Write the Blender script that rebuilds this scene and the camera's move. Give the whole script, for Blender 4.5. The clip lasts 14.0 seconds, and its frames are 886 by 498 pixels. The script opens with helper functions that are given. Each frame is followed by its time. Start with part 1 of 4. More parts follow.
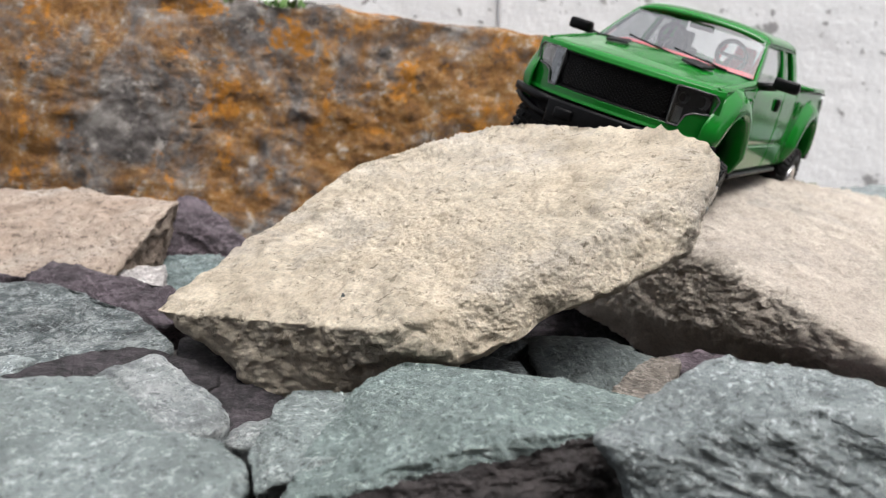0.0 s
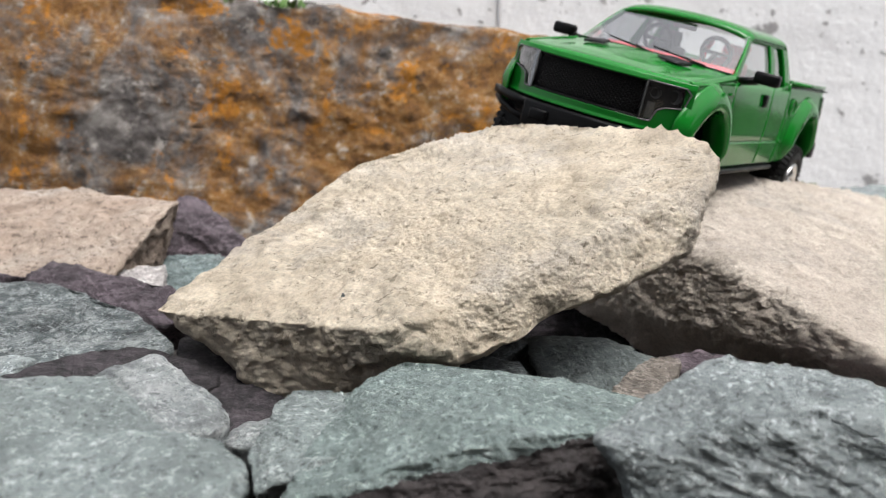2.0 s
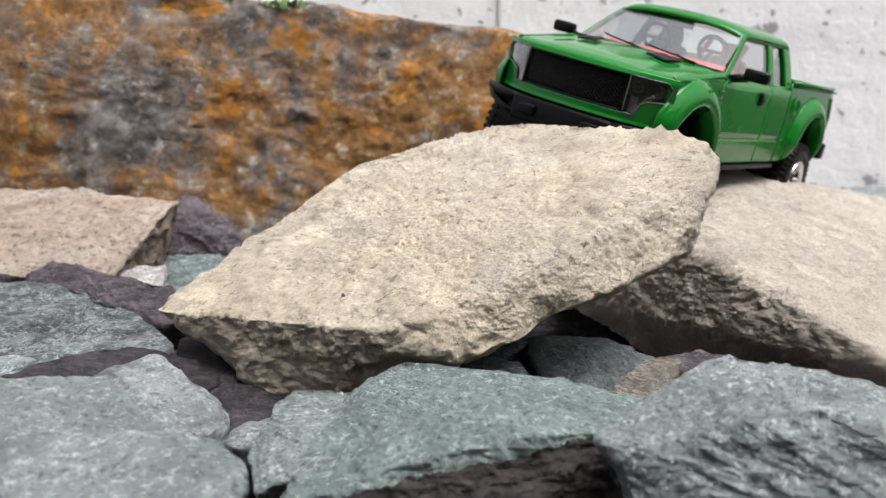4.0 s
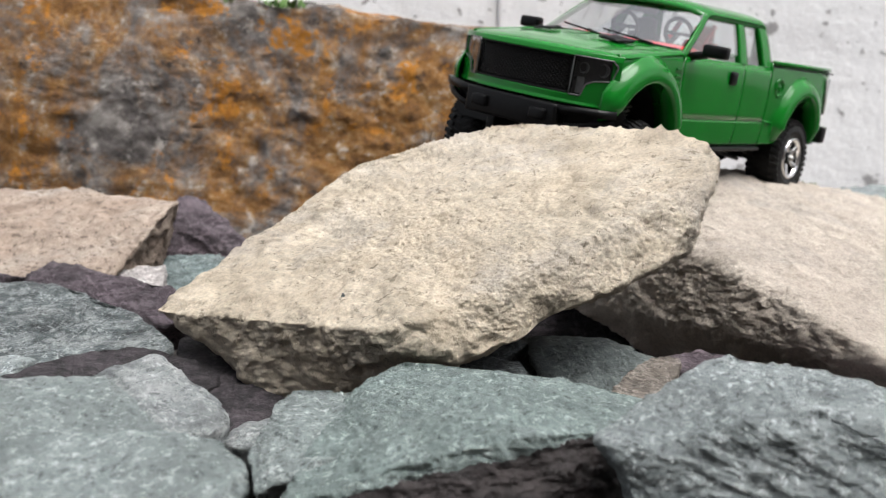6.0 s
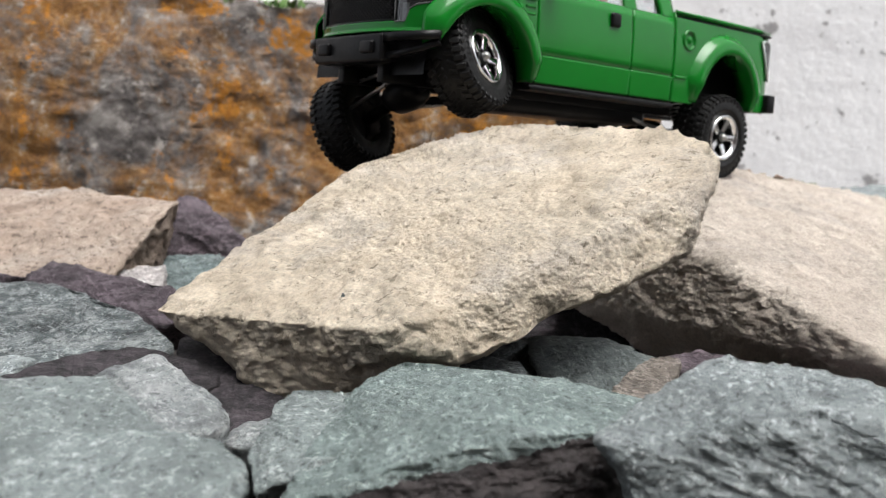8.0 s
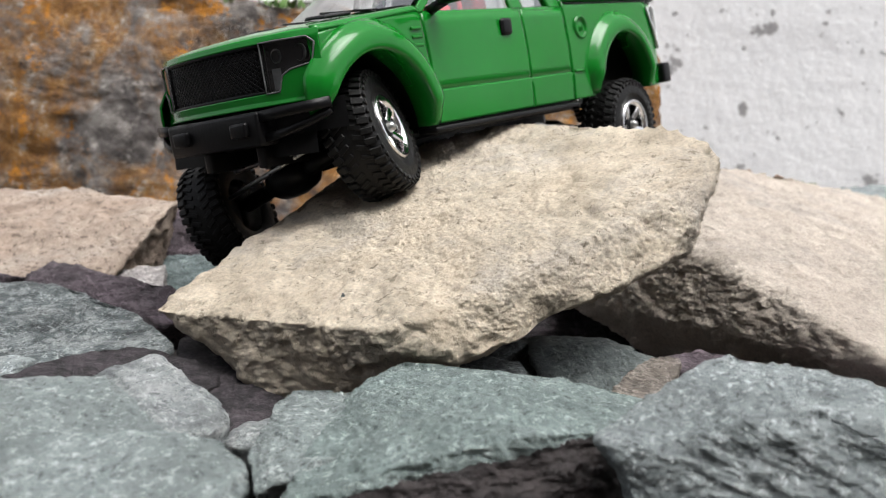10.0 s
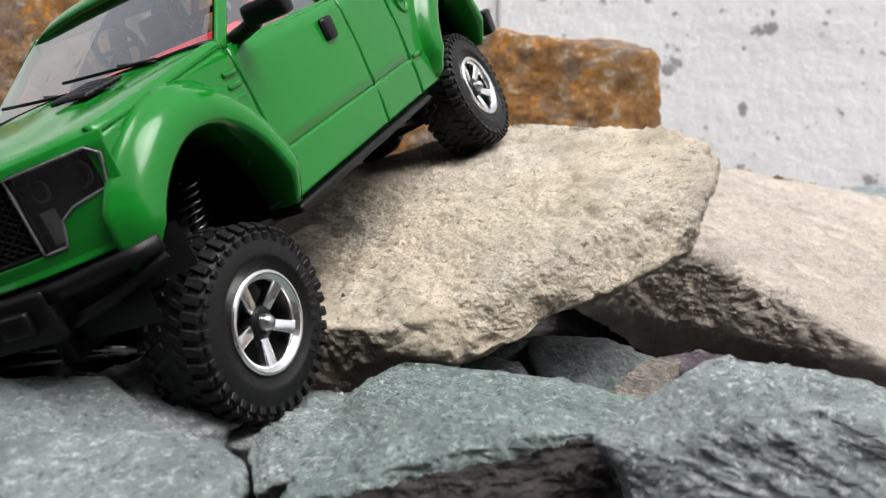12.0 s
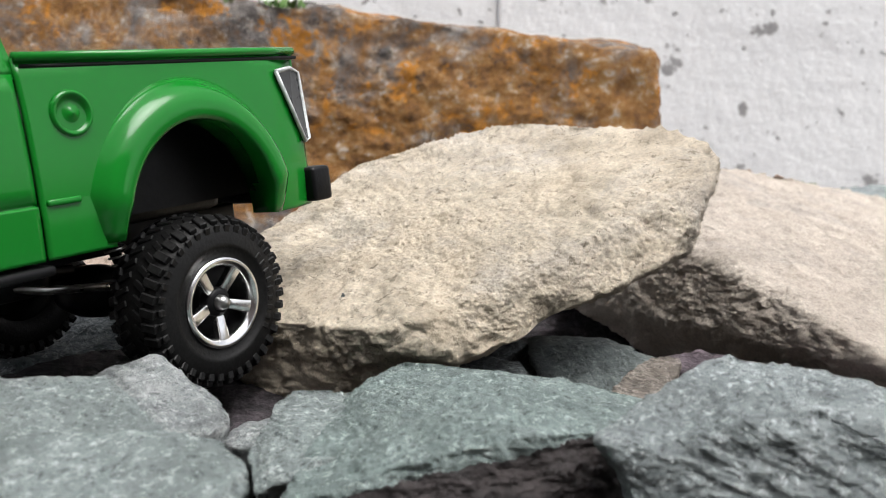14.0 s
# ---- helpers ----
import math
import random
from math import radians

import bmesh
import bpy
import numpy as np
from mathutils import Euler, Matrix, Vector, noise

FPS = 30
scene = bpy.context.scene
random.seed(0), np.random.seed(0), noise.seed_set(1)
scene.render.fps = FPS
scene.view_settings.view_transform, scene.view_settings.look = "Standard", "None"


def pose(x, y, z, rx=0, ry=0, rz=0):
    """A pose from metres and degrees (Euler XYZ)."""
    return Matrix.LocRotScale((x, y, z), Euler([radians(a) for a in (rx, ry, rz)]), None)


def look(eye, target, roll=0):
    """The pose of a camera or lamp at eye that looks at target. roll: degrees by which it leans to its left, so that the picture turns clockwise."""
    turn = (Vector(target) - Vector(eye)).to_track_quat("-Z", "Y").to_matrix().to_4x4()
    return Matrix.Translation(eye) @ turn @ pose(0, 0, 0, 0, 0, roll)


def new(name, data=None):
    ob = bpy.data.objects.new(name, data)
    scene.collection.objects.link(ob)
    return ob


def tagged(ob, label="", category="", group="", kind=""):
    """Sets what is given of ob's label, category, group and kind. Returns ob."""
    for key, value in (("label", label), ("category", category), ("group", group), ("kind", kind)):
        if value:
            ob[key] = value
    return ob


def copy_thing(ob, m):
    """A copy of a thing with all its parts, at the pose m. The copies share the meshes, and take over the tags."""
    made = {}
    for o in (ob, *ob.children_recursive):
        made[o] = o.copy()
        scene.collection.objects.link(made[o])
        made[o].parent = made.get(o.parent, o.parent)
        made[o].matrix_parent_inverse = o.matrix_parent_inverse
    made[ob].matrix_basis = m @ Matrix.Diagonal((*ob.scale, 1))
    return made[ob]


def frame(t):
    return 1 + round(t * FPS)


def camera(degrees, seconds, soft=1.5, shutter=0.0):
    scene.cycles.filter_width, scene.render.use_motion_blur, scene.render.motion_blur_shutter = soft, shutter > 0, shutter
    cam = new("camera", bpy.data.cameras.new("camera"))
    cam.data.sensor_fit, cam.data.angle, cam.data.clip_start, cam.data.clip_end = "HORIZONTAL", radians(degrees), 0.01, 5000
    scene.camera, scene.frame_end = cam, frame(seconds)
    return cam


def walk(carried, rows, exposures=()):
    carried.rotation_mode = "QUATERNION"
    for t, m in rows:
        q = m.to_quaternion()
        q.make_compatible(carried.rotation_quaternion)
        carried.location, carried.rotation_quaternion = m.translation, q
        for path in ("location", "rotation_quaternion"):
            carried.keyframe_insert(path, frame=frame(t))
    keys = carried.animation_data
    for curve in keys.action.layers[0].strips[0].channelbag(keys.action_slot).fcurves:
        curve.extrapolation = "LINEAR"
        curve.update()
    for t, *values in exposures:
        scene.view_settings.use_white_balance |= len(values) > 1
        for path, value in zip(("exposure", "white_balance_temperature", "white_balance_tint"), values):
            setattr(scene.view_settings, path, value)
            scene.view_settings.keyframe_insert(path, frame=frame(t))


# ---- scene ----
MM = 0.001

# ---- camera: it stands still, low over the stones, tilted a little down ----
cam = camera(51.1, 14.0, soft=0.95)
cam.data.dof.use_dof = True
cam.data.dof.focus_distance = 0.172
cam.data.dof.aperture_fstop = 40
EYE = pose(0, 0, 0.085, 82, 0, 0)
walk(cam, [(0, EYE), (14.0, EYE)], [(0, 1.07), (14.0, 1.07)])

# ---- light: bright overcast sky, a veiled sun high over the open side ----
SUN_ELEVATION, SUN_TURN = 68, 128
world = bpy.data.worlds.new("overcast_sky")
world.use_nodes = True
scene.world = world
wt = world.node_tree
sky = wt.nodes.new("ShaderNodeTexSky")
sky.sky_type, sky.sun_disc = "NISHITA", False
sky.sun_elevation, sky.sun_rotation = radians(SUN_ELEVATION), radians(SUN_TURN)
sky.air_density, sky.dust_density, sky.ozone_density = 0.6, 4.0, 1.0
hsv = wt.nodes.new("ShaderNodeHueSaturation")
hsv.inputs["Saturation"].default_value = 0.25
wt.links.new(sky.outputs[0], hsv.inputs["Color"])
wt.links.new(hsv.outputs[0], wt.nodes["Background"].inputs["Color"])
wt.nodes["Background"].inputs["Strength"].default_value = 0.14

sun = new("sun", bpy.data.lights.new("sun", "SUN"))
sun.data.energy, sun.data.angle, sun.data.color = 1.75, radians(42), (1.0, 0.985, 0.965)
aim = Vector((math.sin(radians(SUN_TURN)) * math.cos(radians(SUN_ELEVATION)),
              math.cos(radians(SUN_TURN)) * math.cos(radians(SUN_ELEVATION)), math.sin(radians(SUN_ELEVATION))))
sun.matrix_world = look(aim * 3, (0, 0, 0))


# ---- materials ----
class Mat:
    """A node material with a few short hands."""

    def __init__(self, name, rough=0.8, metal=0.0, color=(0.5, 0.5, 0.5), space="Object"):
        self.m = bpy.data.materials.new(name)
        self.m.use_nodes = True
        self.t = self.m.node_tree
        self.b = self.t.nodes["Principled BSDF"]
        self.b.inputs["Roughness"].default_value = rough
        self.b.inputs["Metallic"].default_value = metal
        self.b.inputs["Base Color"].default_value = (*color, 1)
        self.co = self.t.nodes.new("ShaderNodeTexCoord").outputs[space]
        self.last_bump = None

    def stretch(self, scale, turn=(0, 0, 0)):
        n = self.t.nodes.new("ShaderNodeMapping")
        n.inputs["Scale"].default_value = scale
        n.inputs["Rotation"].default_value = [radians(a) for a in turn]
        self.t.links.new(self.co, n.inputs["Vector"])
        return n.outputs[0]

    def noise(self, scale, detail=4, rough=0.6, co=None, warp=0.0):
        n = self.t.nodes.new("ShaderNodeTexNoise")
        n.inputs["Scale"].default_value, n.inputs["Detail"].default_value = scale, detail
        n.inputs["Roughness"].default_value, n.inputs["Distortion"].default_value = rough, warp
        self.t.links.new(co or self.co, n.inputs["Vector"])
        return n.outputs[0]

    def cells(self, scale, co=None, feature="F1"):
        n = self.t.nodes.new("ShaderNodeTexVoronoi")
        n.feature = feature
        n.inputs["Scale"].default_value = scale
        self.t.links.new(co or self.co, n.inputs["Vector"])
        return n.outputs[0]

    def random(self):
        return self.t.nodes.new("ShaderNodeObjectInfo").outputs["Random"]

    def ramp(self, value, stops, smooth=False):
        n = self.t.nodes.new("ShaderNodeValToRGB")
        e = n.color_ramp.elements
        while len(e) < len(stops):
            e.new(0.5)
        for el, (p, c) in zip(e, stops):
            el.position = p
            el.color = (c, c, c, 1) if isinstance(c, (int, float)) else (*c, 1)
        if smooth:
            n.color_ramp.interpolation = "EASE"
        self.t.links.new(value, n.inputs[0])
        return n.outputs[0]

    def mix(self, fac, a, b, mode="MIX"):
        n = self.t.nodes.new("ShaderNodeMix")
        n.data_type, n.blend_type = "RGBA", mode
        for sock, v in ((n.inputs[0], fac), (n.inputs[6], a), (n.inputs[7], b)):
            if isinstance(v, (int, float)):
                sock.default_value = v
            elif isinstance(v, tuple):
                sock.default_value = (*v, 1)
            else:
                self.t.links.new(v, sock)
        return n.outputs[2]

    def color(self, v):
        self.t.links.new(v, self.b.inputs["Base Color"])
        return self

    def rough(self, v):
        self.t.links.new(v, self.b.inputs["Roughness"])
        return self

    def bump(self, height, distance, strength=1.0):
        n = self.t.nodes.new("ShaderNodeBump")
        n.inputs["Distance"].default_value, n.inputs["Strength"].default_value = distance, strength
        self.t.links.new(height, n.inputs["Height"])
        if self.last_bump:
            self.t.links.new(self.last_bump, n.inputs["Normal"])
        self.last_bump = n.outputs[0]
        self.t.links.new(self.last_bump, self.b.inputs["Normal"])
        return self


def limestone(name, pale, mid, grey, pit_shade=0.575):
    m = Mat(name, 0.92)
    base = m.ramp(m.noise(60, 8, 0.72), [(0.34, mid), (0.6, pale)])
    base = m.mix(m.ramp(m.noise(30, 7, 0.72, warp=0.6), [(0.52, 0.0), (0.68, 0.8)]), base, grey)
    grain = m.ramp(m.noise(1100, 5, 0.8), [(0.34, 0.74), (0.64, 1.16)])
    base = m.mix(1.0, base, grain, "MULTIPLY")
    # dark specks: the small shadows of pits put into the colour
    dark = m.ramp(m.noise(420, 6, 0.75, warp=0.5), [(pit_shade, 0.0), (pit_shade + 0.05, 0.85)])
    base = m.mix(dark, base, tuple(c * 0.5 for c in mid))
    m.color(base)
    rough_patch = m.ramp(m.noise(75, 5, 0.65), [(0.36, 0.25), (0.64, 1.0)])
    m.bump(m.mix(1.0, m.noise(250, 10, 0.78, warp=0.5), rough_patch, "MULTIPLY"), 0.0025, 1.0)
    m.bump(m.noise(1300, 5, 0.78), 0.0006, 1.0)
    return m.m


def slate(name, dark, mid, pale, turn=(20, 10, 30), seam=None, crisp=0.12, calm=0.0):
    """Layered slate; seam: level (mm, across the bedding, in the stone's own space) under which the colour turns
    darker, and its two colours.
    """
    m = Mat(name, 0.62)
    lay = m.stretch((1, 1, 4.5), turn)
    base = m.ramp(m.noise(85, 8, 0.72, lay, 0.8), [(0.5 - crisp, dark), (0.5, mid), (0.5 + crisp, pale)])
    base = m.mix(calm, base, mid)
    vein = m.ramp(m.noise(38, 6, 0.6, lay, 1.5), [(0.48, 0.0), (0.5, 0.45 * (1 - calm)), (0.52, 0.0)])
    base = m.mix(vein, base, tuple(min(1, c * 1.4) for c in pale))
    fleck = m.ramp(m.noise(620, 5, 0.8), [(0.535, 0.0), (0.63, 0.75)])
    base = m.mix(fleck, base, tuple(min(1, c * 1.5) for c in pale))
    pits = m.ramp(m.noise(800, 5, 0.78), [(0.36, 0.8), (0.46, 0.0)])
    base = m.mix(pits, base, tuple(c * 0.5 for c in dark))
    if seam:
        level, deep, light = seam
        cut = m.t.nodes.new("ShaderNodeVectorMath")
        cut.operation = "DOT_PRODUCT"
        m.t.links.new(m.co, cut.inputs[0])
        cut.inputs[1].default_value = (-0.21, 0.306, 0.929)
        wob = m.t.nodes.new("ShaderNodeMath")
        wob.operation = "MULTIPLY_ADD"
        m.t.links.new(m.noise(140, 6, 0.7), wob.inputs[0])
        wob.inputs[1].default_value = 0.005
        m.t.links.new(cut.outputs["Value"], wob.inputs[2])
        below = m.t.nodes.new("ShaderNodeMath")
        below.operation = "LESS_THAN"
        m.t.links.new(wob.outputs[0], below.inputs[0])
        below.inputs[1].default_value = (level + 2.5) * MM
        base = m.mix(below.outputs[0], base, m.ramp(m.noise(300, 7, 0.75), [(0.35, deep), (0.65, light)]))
    base = m.mix(1.0, base, m.ramp(m.noise(32, 5, 0.65, lay, 0.5), [(0.35, 0.62 + 0.2 * calm), (0.65, 1.3 - 0.16 * calm)]), "MULTIPLY")
    tone = m.ramp(m.random(), [(0, 0.85), (1, 1.12)])
    m.color(m.mix(1.0, base, tone, "MULTIPLY"))
    m.rough(m.ramp(m.noise(240, 4), [(0.3, 0.55), (0.7, 0.8)]))
    m.bump(m.noise(170, 9, 0.78, lay), 0.003, 1.0)
    m.bump(m.noise(1000, 5, 0.75), 0.0006, 1.0)
    return m.m


def plain(name, color, rough=0.5, metal=0.0, grain=900, spread=0.2, relief=0.00005, coat=0.0, shine=0.5):
    """Plastic, metal or rubber with a faint unevenness."""
    m = Mat(name, rough, metal)
    v = m.noise(grain, 4)
    m.color(m.mix(m.ramp(v, [(0.3, 0.0), (0.7, 1.0)]), tuple(c * (1 - spread) for c in color), tuple(min(1, c * (1 + spread)) for c in color)))
    m.rough(m.ramp(m.noise(grain * 0.3, 4), [(0.3, max(0.02, rough - 0.08)), (0.7, min(1, rough + 0.1))]))
    if relief:
        m.bump(v, relief, 0.5)
    m.b.inputs["Coat Weight"].default_value = coat
    m.b.inputs["Specular IOR Level"].default_value = shine
    return m.m


TAN = limestone("cream_limestone", (0.662, 0.582, 0.463), (0.525, 0.444, 0.336), (0.539, 0.492, 0.436))
TAN_GREY = limestone("grey_limestone", (0.570, 0.508, 0.439), (0.463, 0.401, 0.338), (0.385, 0.347, 0.316), 0.66)
PINK = limestone("pinkish_sandstone", (0.469, 0.379, 0.311), (0.323, 0.242, 0.190), (0.445, 0.395, 0.347), 0.54)
GREEN_SLATE = slate("green_grey_slate", (0.13, 0.157, 0.156), (0.265, 0.312, 0.306), (0.47, 0.515, 0.51), crisp=0.2, calm=0.55)
SEAMED_SLATE = slate("green_slate_dark_below", (0.13, 0.17, 0.162), (0.24, 0.305, 0.292), (0.43, 0.5, 0.485), crisp=0.21, calm=0.6, seam=(-1.7, (0.02, 0.016, 0.017), (0.085, 0.07, 0.07)))
BLUE_SLATE = slate("blue_grey_slate", (0.13, 0.155, 0.157), (0.285, 0.325, 0.328), (0.51, 0.555, 0.558), (60, 15, 0), crisp=0.19, calm=0.62)
PURPLE_SLATE = slate("purple_slate", (0.04, 0.03, 0.037), (0.09, 0.066, 0.08), (0.2, 0.16, 0.185))
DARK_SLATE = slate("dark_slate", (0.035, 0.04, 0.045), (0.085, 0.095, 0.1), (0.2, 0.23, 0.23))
# darker copy of the purple slate, shade of the gaps put into its colour
GLOOM_SLATE = slate("shaded_purple_slate", (0.013, 0.011, 0.013), (0.03, 0.025, 0.029), (0.085, 0.07, 0.08))
PALE_SLATE = slate("pale_slate", (0.2, 0.22, 0.225), (0.33, 0.36, 0.36), (0.48, 0.5, 0.5))
DEEP_SLATE = slate("deep_blue_grey_slate", (0.045, 0.055, 0.058), (0.15, 0.178, 0.182), (0.4, 0.43, 0.43), (10, -12, 0))
TEAL_SLATE = slate("teal_slate", (0.12, 0.16, 0.16), (0.2, 0.26, 0.26), (0.32, 0.38, 0.375))
PALE_STONE = slate("pale_stone", (0.3, 0.27, 0.26), (0.45, 0.42, 0.41), (0.62, 0.6, 0.58))
BROWN_STONE = slate("brown_stone", (0.1, 0.083, 0.07), (0.2, 0.172, 0.145), (0.36, 0.32, 0.28), crisp=0.2)


def lichen_rock():
    m = Mat("lichen_covered_granite", 0.9)
    grey = m.ramp(m.noise(70, 10, 0.78, warp=0.4), [(0.36, (0.062, 0.055, 0.053)), (0.5, (0.19, 0.168, 0.158)), (0.64, (0.4, 0.37, 0.34))])
    rust = m.ramp(m.noise(120, 9, 0.78), [(0.34, (0.11, 0.048, 0.014)), (0.5, (0.36, 0.16, 0.03)), (0.66, (0.55, 0.36, 0.16))])
    where = m.ramp(m.noise(16, 12, 0.76, warp=0.4), [(0.43, 0.0), (0.54, 0.92)])
    base = m.mix(where, grey, rust)
    bright = m.ramp(m.noise(34, 10, 0.78, warp=0.3), [(0.55, 0.0), (0.6, 0.95)])
    base = m.mix(bright, base, m.ramp(m.noise(200, 5, 0.7), [(0.3, (0.42, 0.15, 0.01)), (0.7, (0.78, 0.33, 0.03))]))
    pale = m.ramp(m.noise(120, 9, 0.78, warp=0.2), [(0.56, 0.0), (0.63, 0.8)])
    base = m.mix(pale, base, (0.6, 0.55, 0.5))
    dark = m.ramp(m.noise(80, 8, 0.76), [(0.34, 0.85), (0.41, 0.0)])
    base = m.mix(dark, base, (0.04, 0.03, 0.025))
    m.color(base)
    m.bump(m.noise(110, 9, 0.78), 0.006, 1.0)
    return m.m


def wall_paint():
    m = Mat("white_wall_render", 0.85)
    base = m.ramp(m.noise(6, 6, 0.6), [(0.35, (0.82, 0.82, 0.83)), (0.65, (0.88, 0.88, 0.885))])
    smudge = m.ramp(m.noise(13, 8, 0.72, warp=0.4), [(0.56, 0.0), (0.74, 0.3)])
    base = m.mix(smudge, base, (0.55, 0.54, 0.535))
    spots = m.ramp(m.noise(42, 3, 0.6), [(0.64, 0.0), (0.68, 0.8)])
    base = m.mix(spots, base, (0.22, 0.21, 0.21))
    specks = m.ramp(m.noise(95, 2, 0.5), [(0.675, 0.0), (0.72, 0.8)])
    base = m.mix(specks, base, (0.15, 0.145, 0.145))
    m.color(base)
    m.bump(m.noise(40, 6, 0.6), 0.003, 0.7)
    return m.m


def soil():
    m = Mat("dark_damp_soil", 0.95)
    m.color(m.ramp(m.noise(90, 8, 0.7), [(0.3, (0.015, 0.013, 0.012)), (0.7, (0.06, 0.052, 0.048))]))
    m.bump(m.noise(200, 8, 0.7), 0.004, 1.0)
    return m.m


LICHEN, WALL_PAINT, SOIL = lichen_rock(), wall_paint(), soil()


# ---- stones ----
def lattice(P, seed):
    """Smooth random values in -1..1 at the points P."""
    i = np.floor(P).astype(np.int64)
    u = P - i
    u = u * u * u * (u * (u * 6 - 15) + 10)
    total = np.zeros(len(P))
    for dx in (0, 1):
        for dy in (0, 1):
            for dz in (0, 1):
                h = (i[:, 0] + dx) * 374761393 + (i[:, 1] + dy) * 668265263 + (i[:, 2] + dz) * 2147483647 + seed * 1274126177
                h = (h ^ (h >> 13)) * 1274126177 & 0x7FFFFFFF
                h = (h ^ (h >> 16)) & 0xFFFF
                w = (u[:, 0] if dx else 1 - u[:, 0]) * (u[:, 1] if dy else 1 - u[:, 1]) * (u[:, 2] if dz else 1 - u[:, 2])
                total += w * (h / 32767.5 - 1)
    return total


def fractal(P, size, octaves, seed, gain=0.55):
    out, amp = np.zeros(len(P)), 1.0
    for k in range(octaves):
        out += amp * lattice(P / size * 2 ** k + 17.3 * k, seed + k)
        amp *= gain
    return out


BALLS = {}


def ball(level):
    if level not in BALLS:
        bm = bmesh.new()
        bmesh.ops.create_icosphere(bm, subdivisions=level, radius=1)
        BALLS[level] = (np.array([v.co[:] for v in bm.verts]), [[v.index for v in f.verts] for f in bm.faces])
        bm.free()
    return BALLS[level]


def hull_planes(P):
    out = []
    for i in range(len(P)):
        for j in range(i + 1, len(P)):
            for k in range(j + 1, len(P)):
                n = np.cross(P[j] - P[i], P[k] - P[i])
                size = np.linalg.norm(n)
                if size < 1e-6:
                    continue
                n /= size
                d = P @ n - P[i] @ n
                if d.max() > 1e-4 and d.min() < -1e-4:
                    continue
                if d.max() > 1e-4:
                    n = -n
                off = P[i] @ n
                if not any(n @ m > 0.9995 and abs(off - o) < 0.3 for m, o in out):
                    out.append((n, off))
    return np.array([n for n, o in out]), np.array([o for n, o in out])


def stone(name, corners, mat, label, level=5, edge=110, coarse=1.0, fine=0.42, size=16.0, bed=None, layers=0.0, pits=0.0, chips=16, swell=0.0, step=1.9, heart=None, scoops=(), seed=1, group="", category="stone"):
    """A broken stone round its main corners (in mm): worn edges, uneven faces and, with bed, layers that break in steps."""
    P = np.array(corners, float)
    mid = P.mean(0) if heart is None else np.array(heart, float)
    P = P - mid
    N, off = hull_planes(P)
    rng = np.random.default_rng(seed)
    cut = rng.normal(size=(chips, 3)) if chips else np.zeros((0, 3))
    if chips:
        cut /= np.linalg.norm(cut, axis=1, keepdims=True)
        N, off = np.vstack([N, cut]), np.concatenate([off, (P @ cut.T).max(0) * rng.uniform(0.94, 0.99, chips)])
    D, faces = ball(level)
    D = D * np.abs(P).max(0)
    r = np.maximum(D @ N.T / off, 1e-6)
    big = r.max(1, keepdims=True)
    w = (r / big) ** edge
    V = D / (big * w.sum(1, keepdims=True) ** (1 / edge))
    nor = (w / w.sum(1, keepdims=True)) @ N
    nor /= np.linalg.norm(nor, axis=1, keepdims=True) + 1e-9
    Q = V + mid
    h = swell + coarse * fractal(Q, size, 3, seed * 7) + fine * fractal(Q, size / 5, 5, seed * 7 + 3, 0.62)
    if pits:
        h = h - pits * np.maximum(0, fractal(Q, size / 3.2, 4, seed * 7 + 5, 0.6) - 0.25)
        h = h - pits * 0.6 * np.abs(fractal(Q + 40, size / 1.8, 3, seed * 5 + 2))
    for x, y, z, r, deep in scoops:
        h = h - deep * np.exp(-((Q - (x, y, z)) ** 2).sum(1) / r ** 2)
    if bed is not None:
        b = np.array(bed, float)
        b /= np.linalg.norm(b)
        along = (Q @ b)[:, None] * b
        lay = fractal((Q - along) / 18 + along / step + 5, 1, 3, seed * 11)
        h = h + layers * np.round(lay * 2.2) / 2.2 * 0.7 + layers * lay * 0.5
    V = V + nor * h[:, None]
    me = bpy.data.meshes.new(name)
    me.from_pydata((V * MM).tolist(), [], faces)
    me.polygons.foreach_set("use_smooth", [True] * len(faces))
    me.materials.append(mat)
    ob = new(name, me)
    ob.location = mid * MM
    return tagged(ob, label, category, group)


def part(name, bm, material, parent=None, label="", smooth=True):
    me = bpy.data.meshes.new(name)
    bm.to_mesh(me)
    bm.free()
    if smooth:
        me.polygons.foreach_set("use_smooth", [True] * len(me.polygons))
    me.materials.append(material)
    ob = new(name, me)
    ob.parent = parent
    return tagged(ob, label)


def box(bm, lo, hi, bevel=0.0, m=None):
    """A box between two corners (mm) with bevelled edges."""
    made = bmesh.ops.create_cube(bm, size=1)["verts"]
    lo, hi = Vector(lo), Vector(hi)
    for v in made:
        v.co = Vector([(a + b) / 2 + c * (b - a) for a, b, c in zip(lo, hi, v.co)]) * MM
    if bevel:
        edges = list({e for v in made for e in v.link_edges})
        made = bmesh.ops.bevel(bm, geom=edges, offset=bevel * MM, segments=2, affect="EDGES", profile=0.6)["verts"]
    if m is not None:
        bmesh.ops.transform(bm, matrix=m, verts=list(set(made)))
    return bm


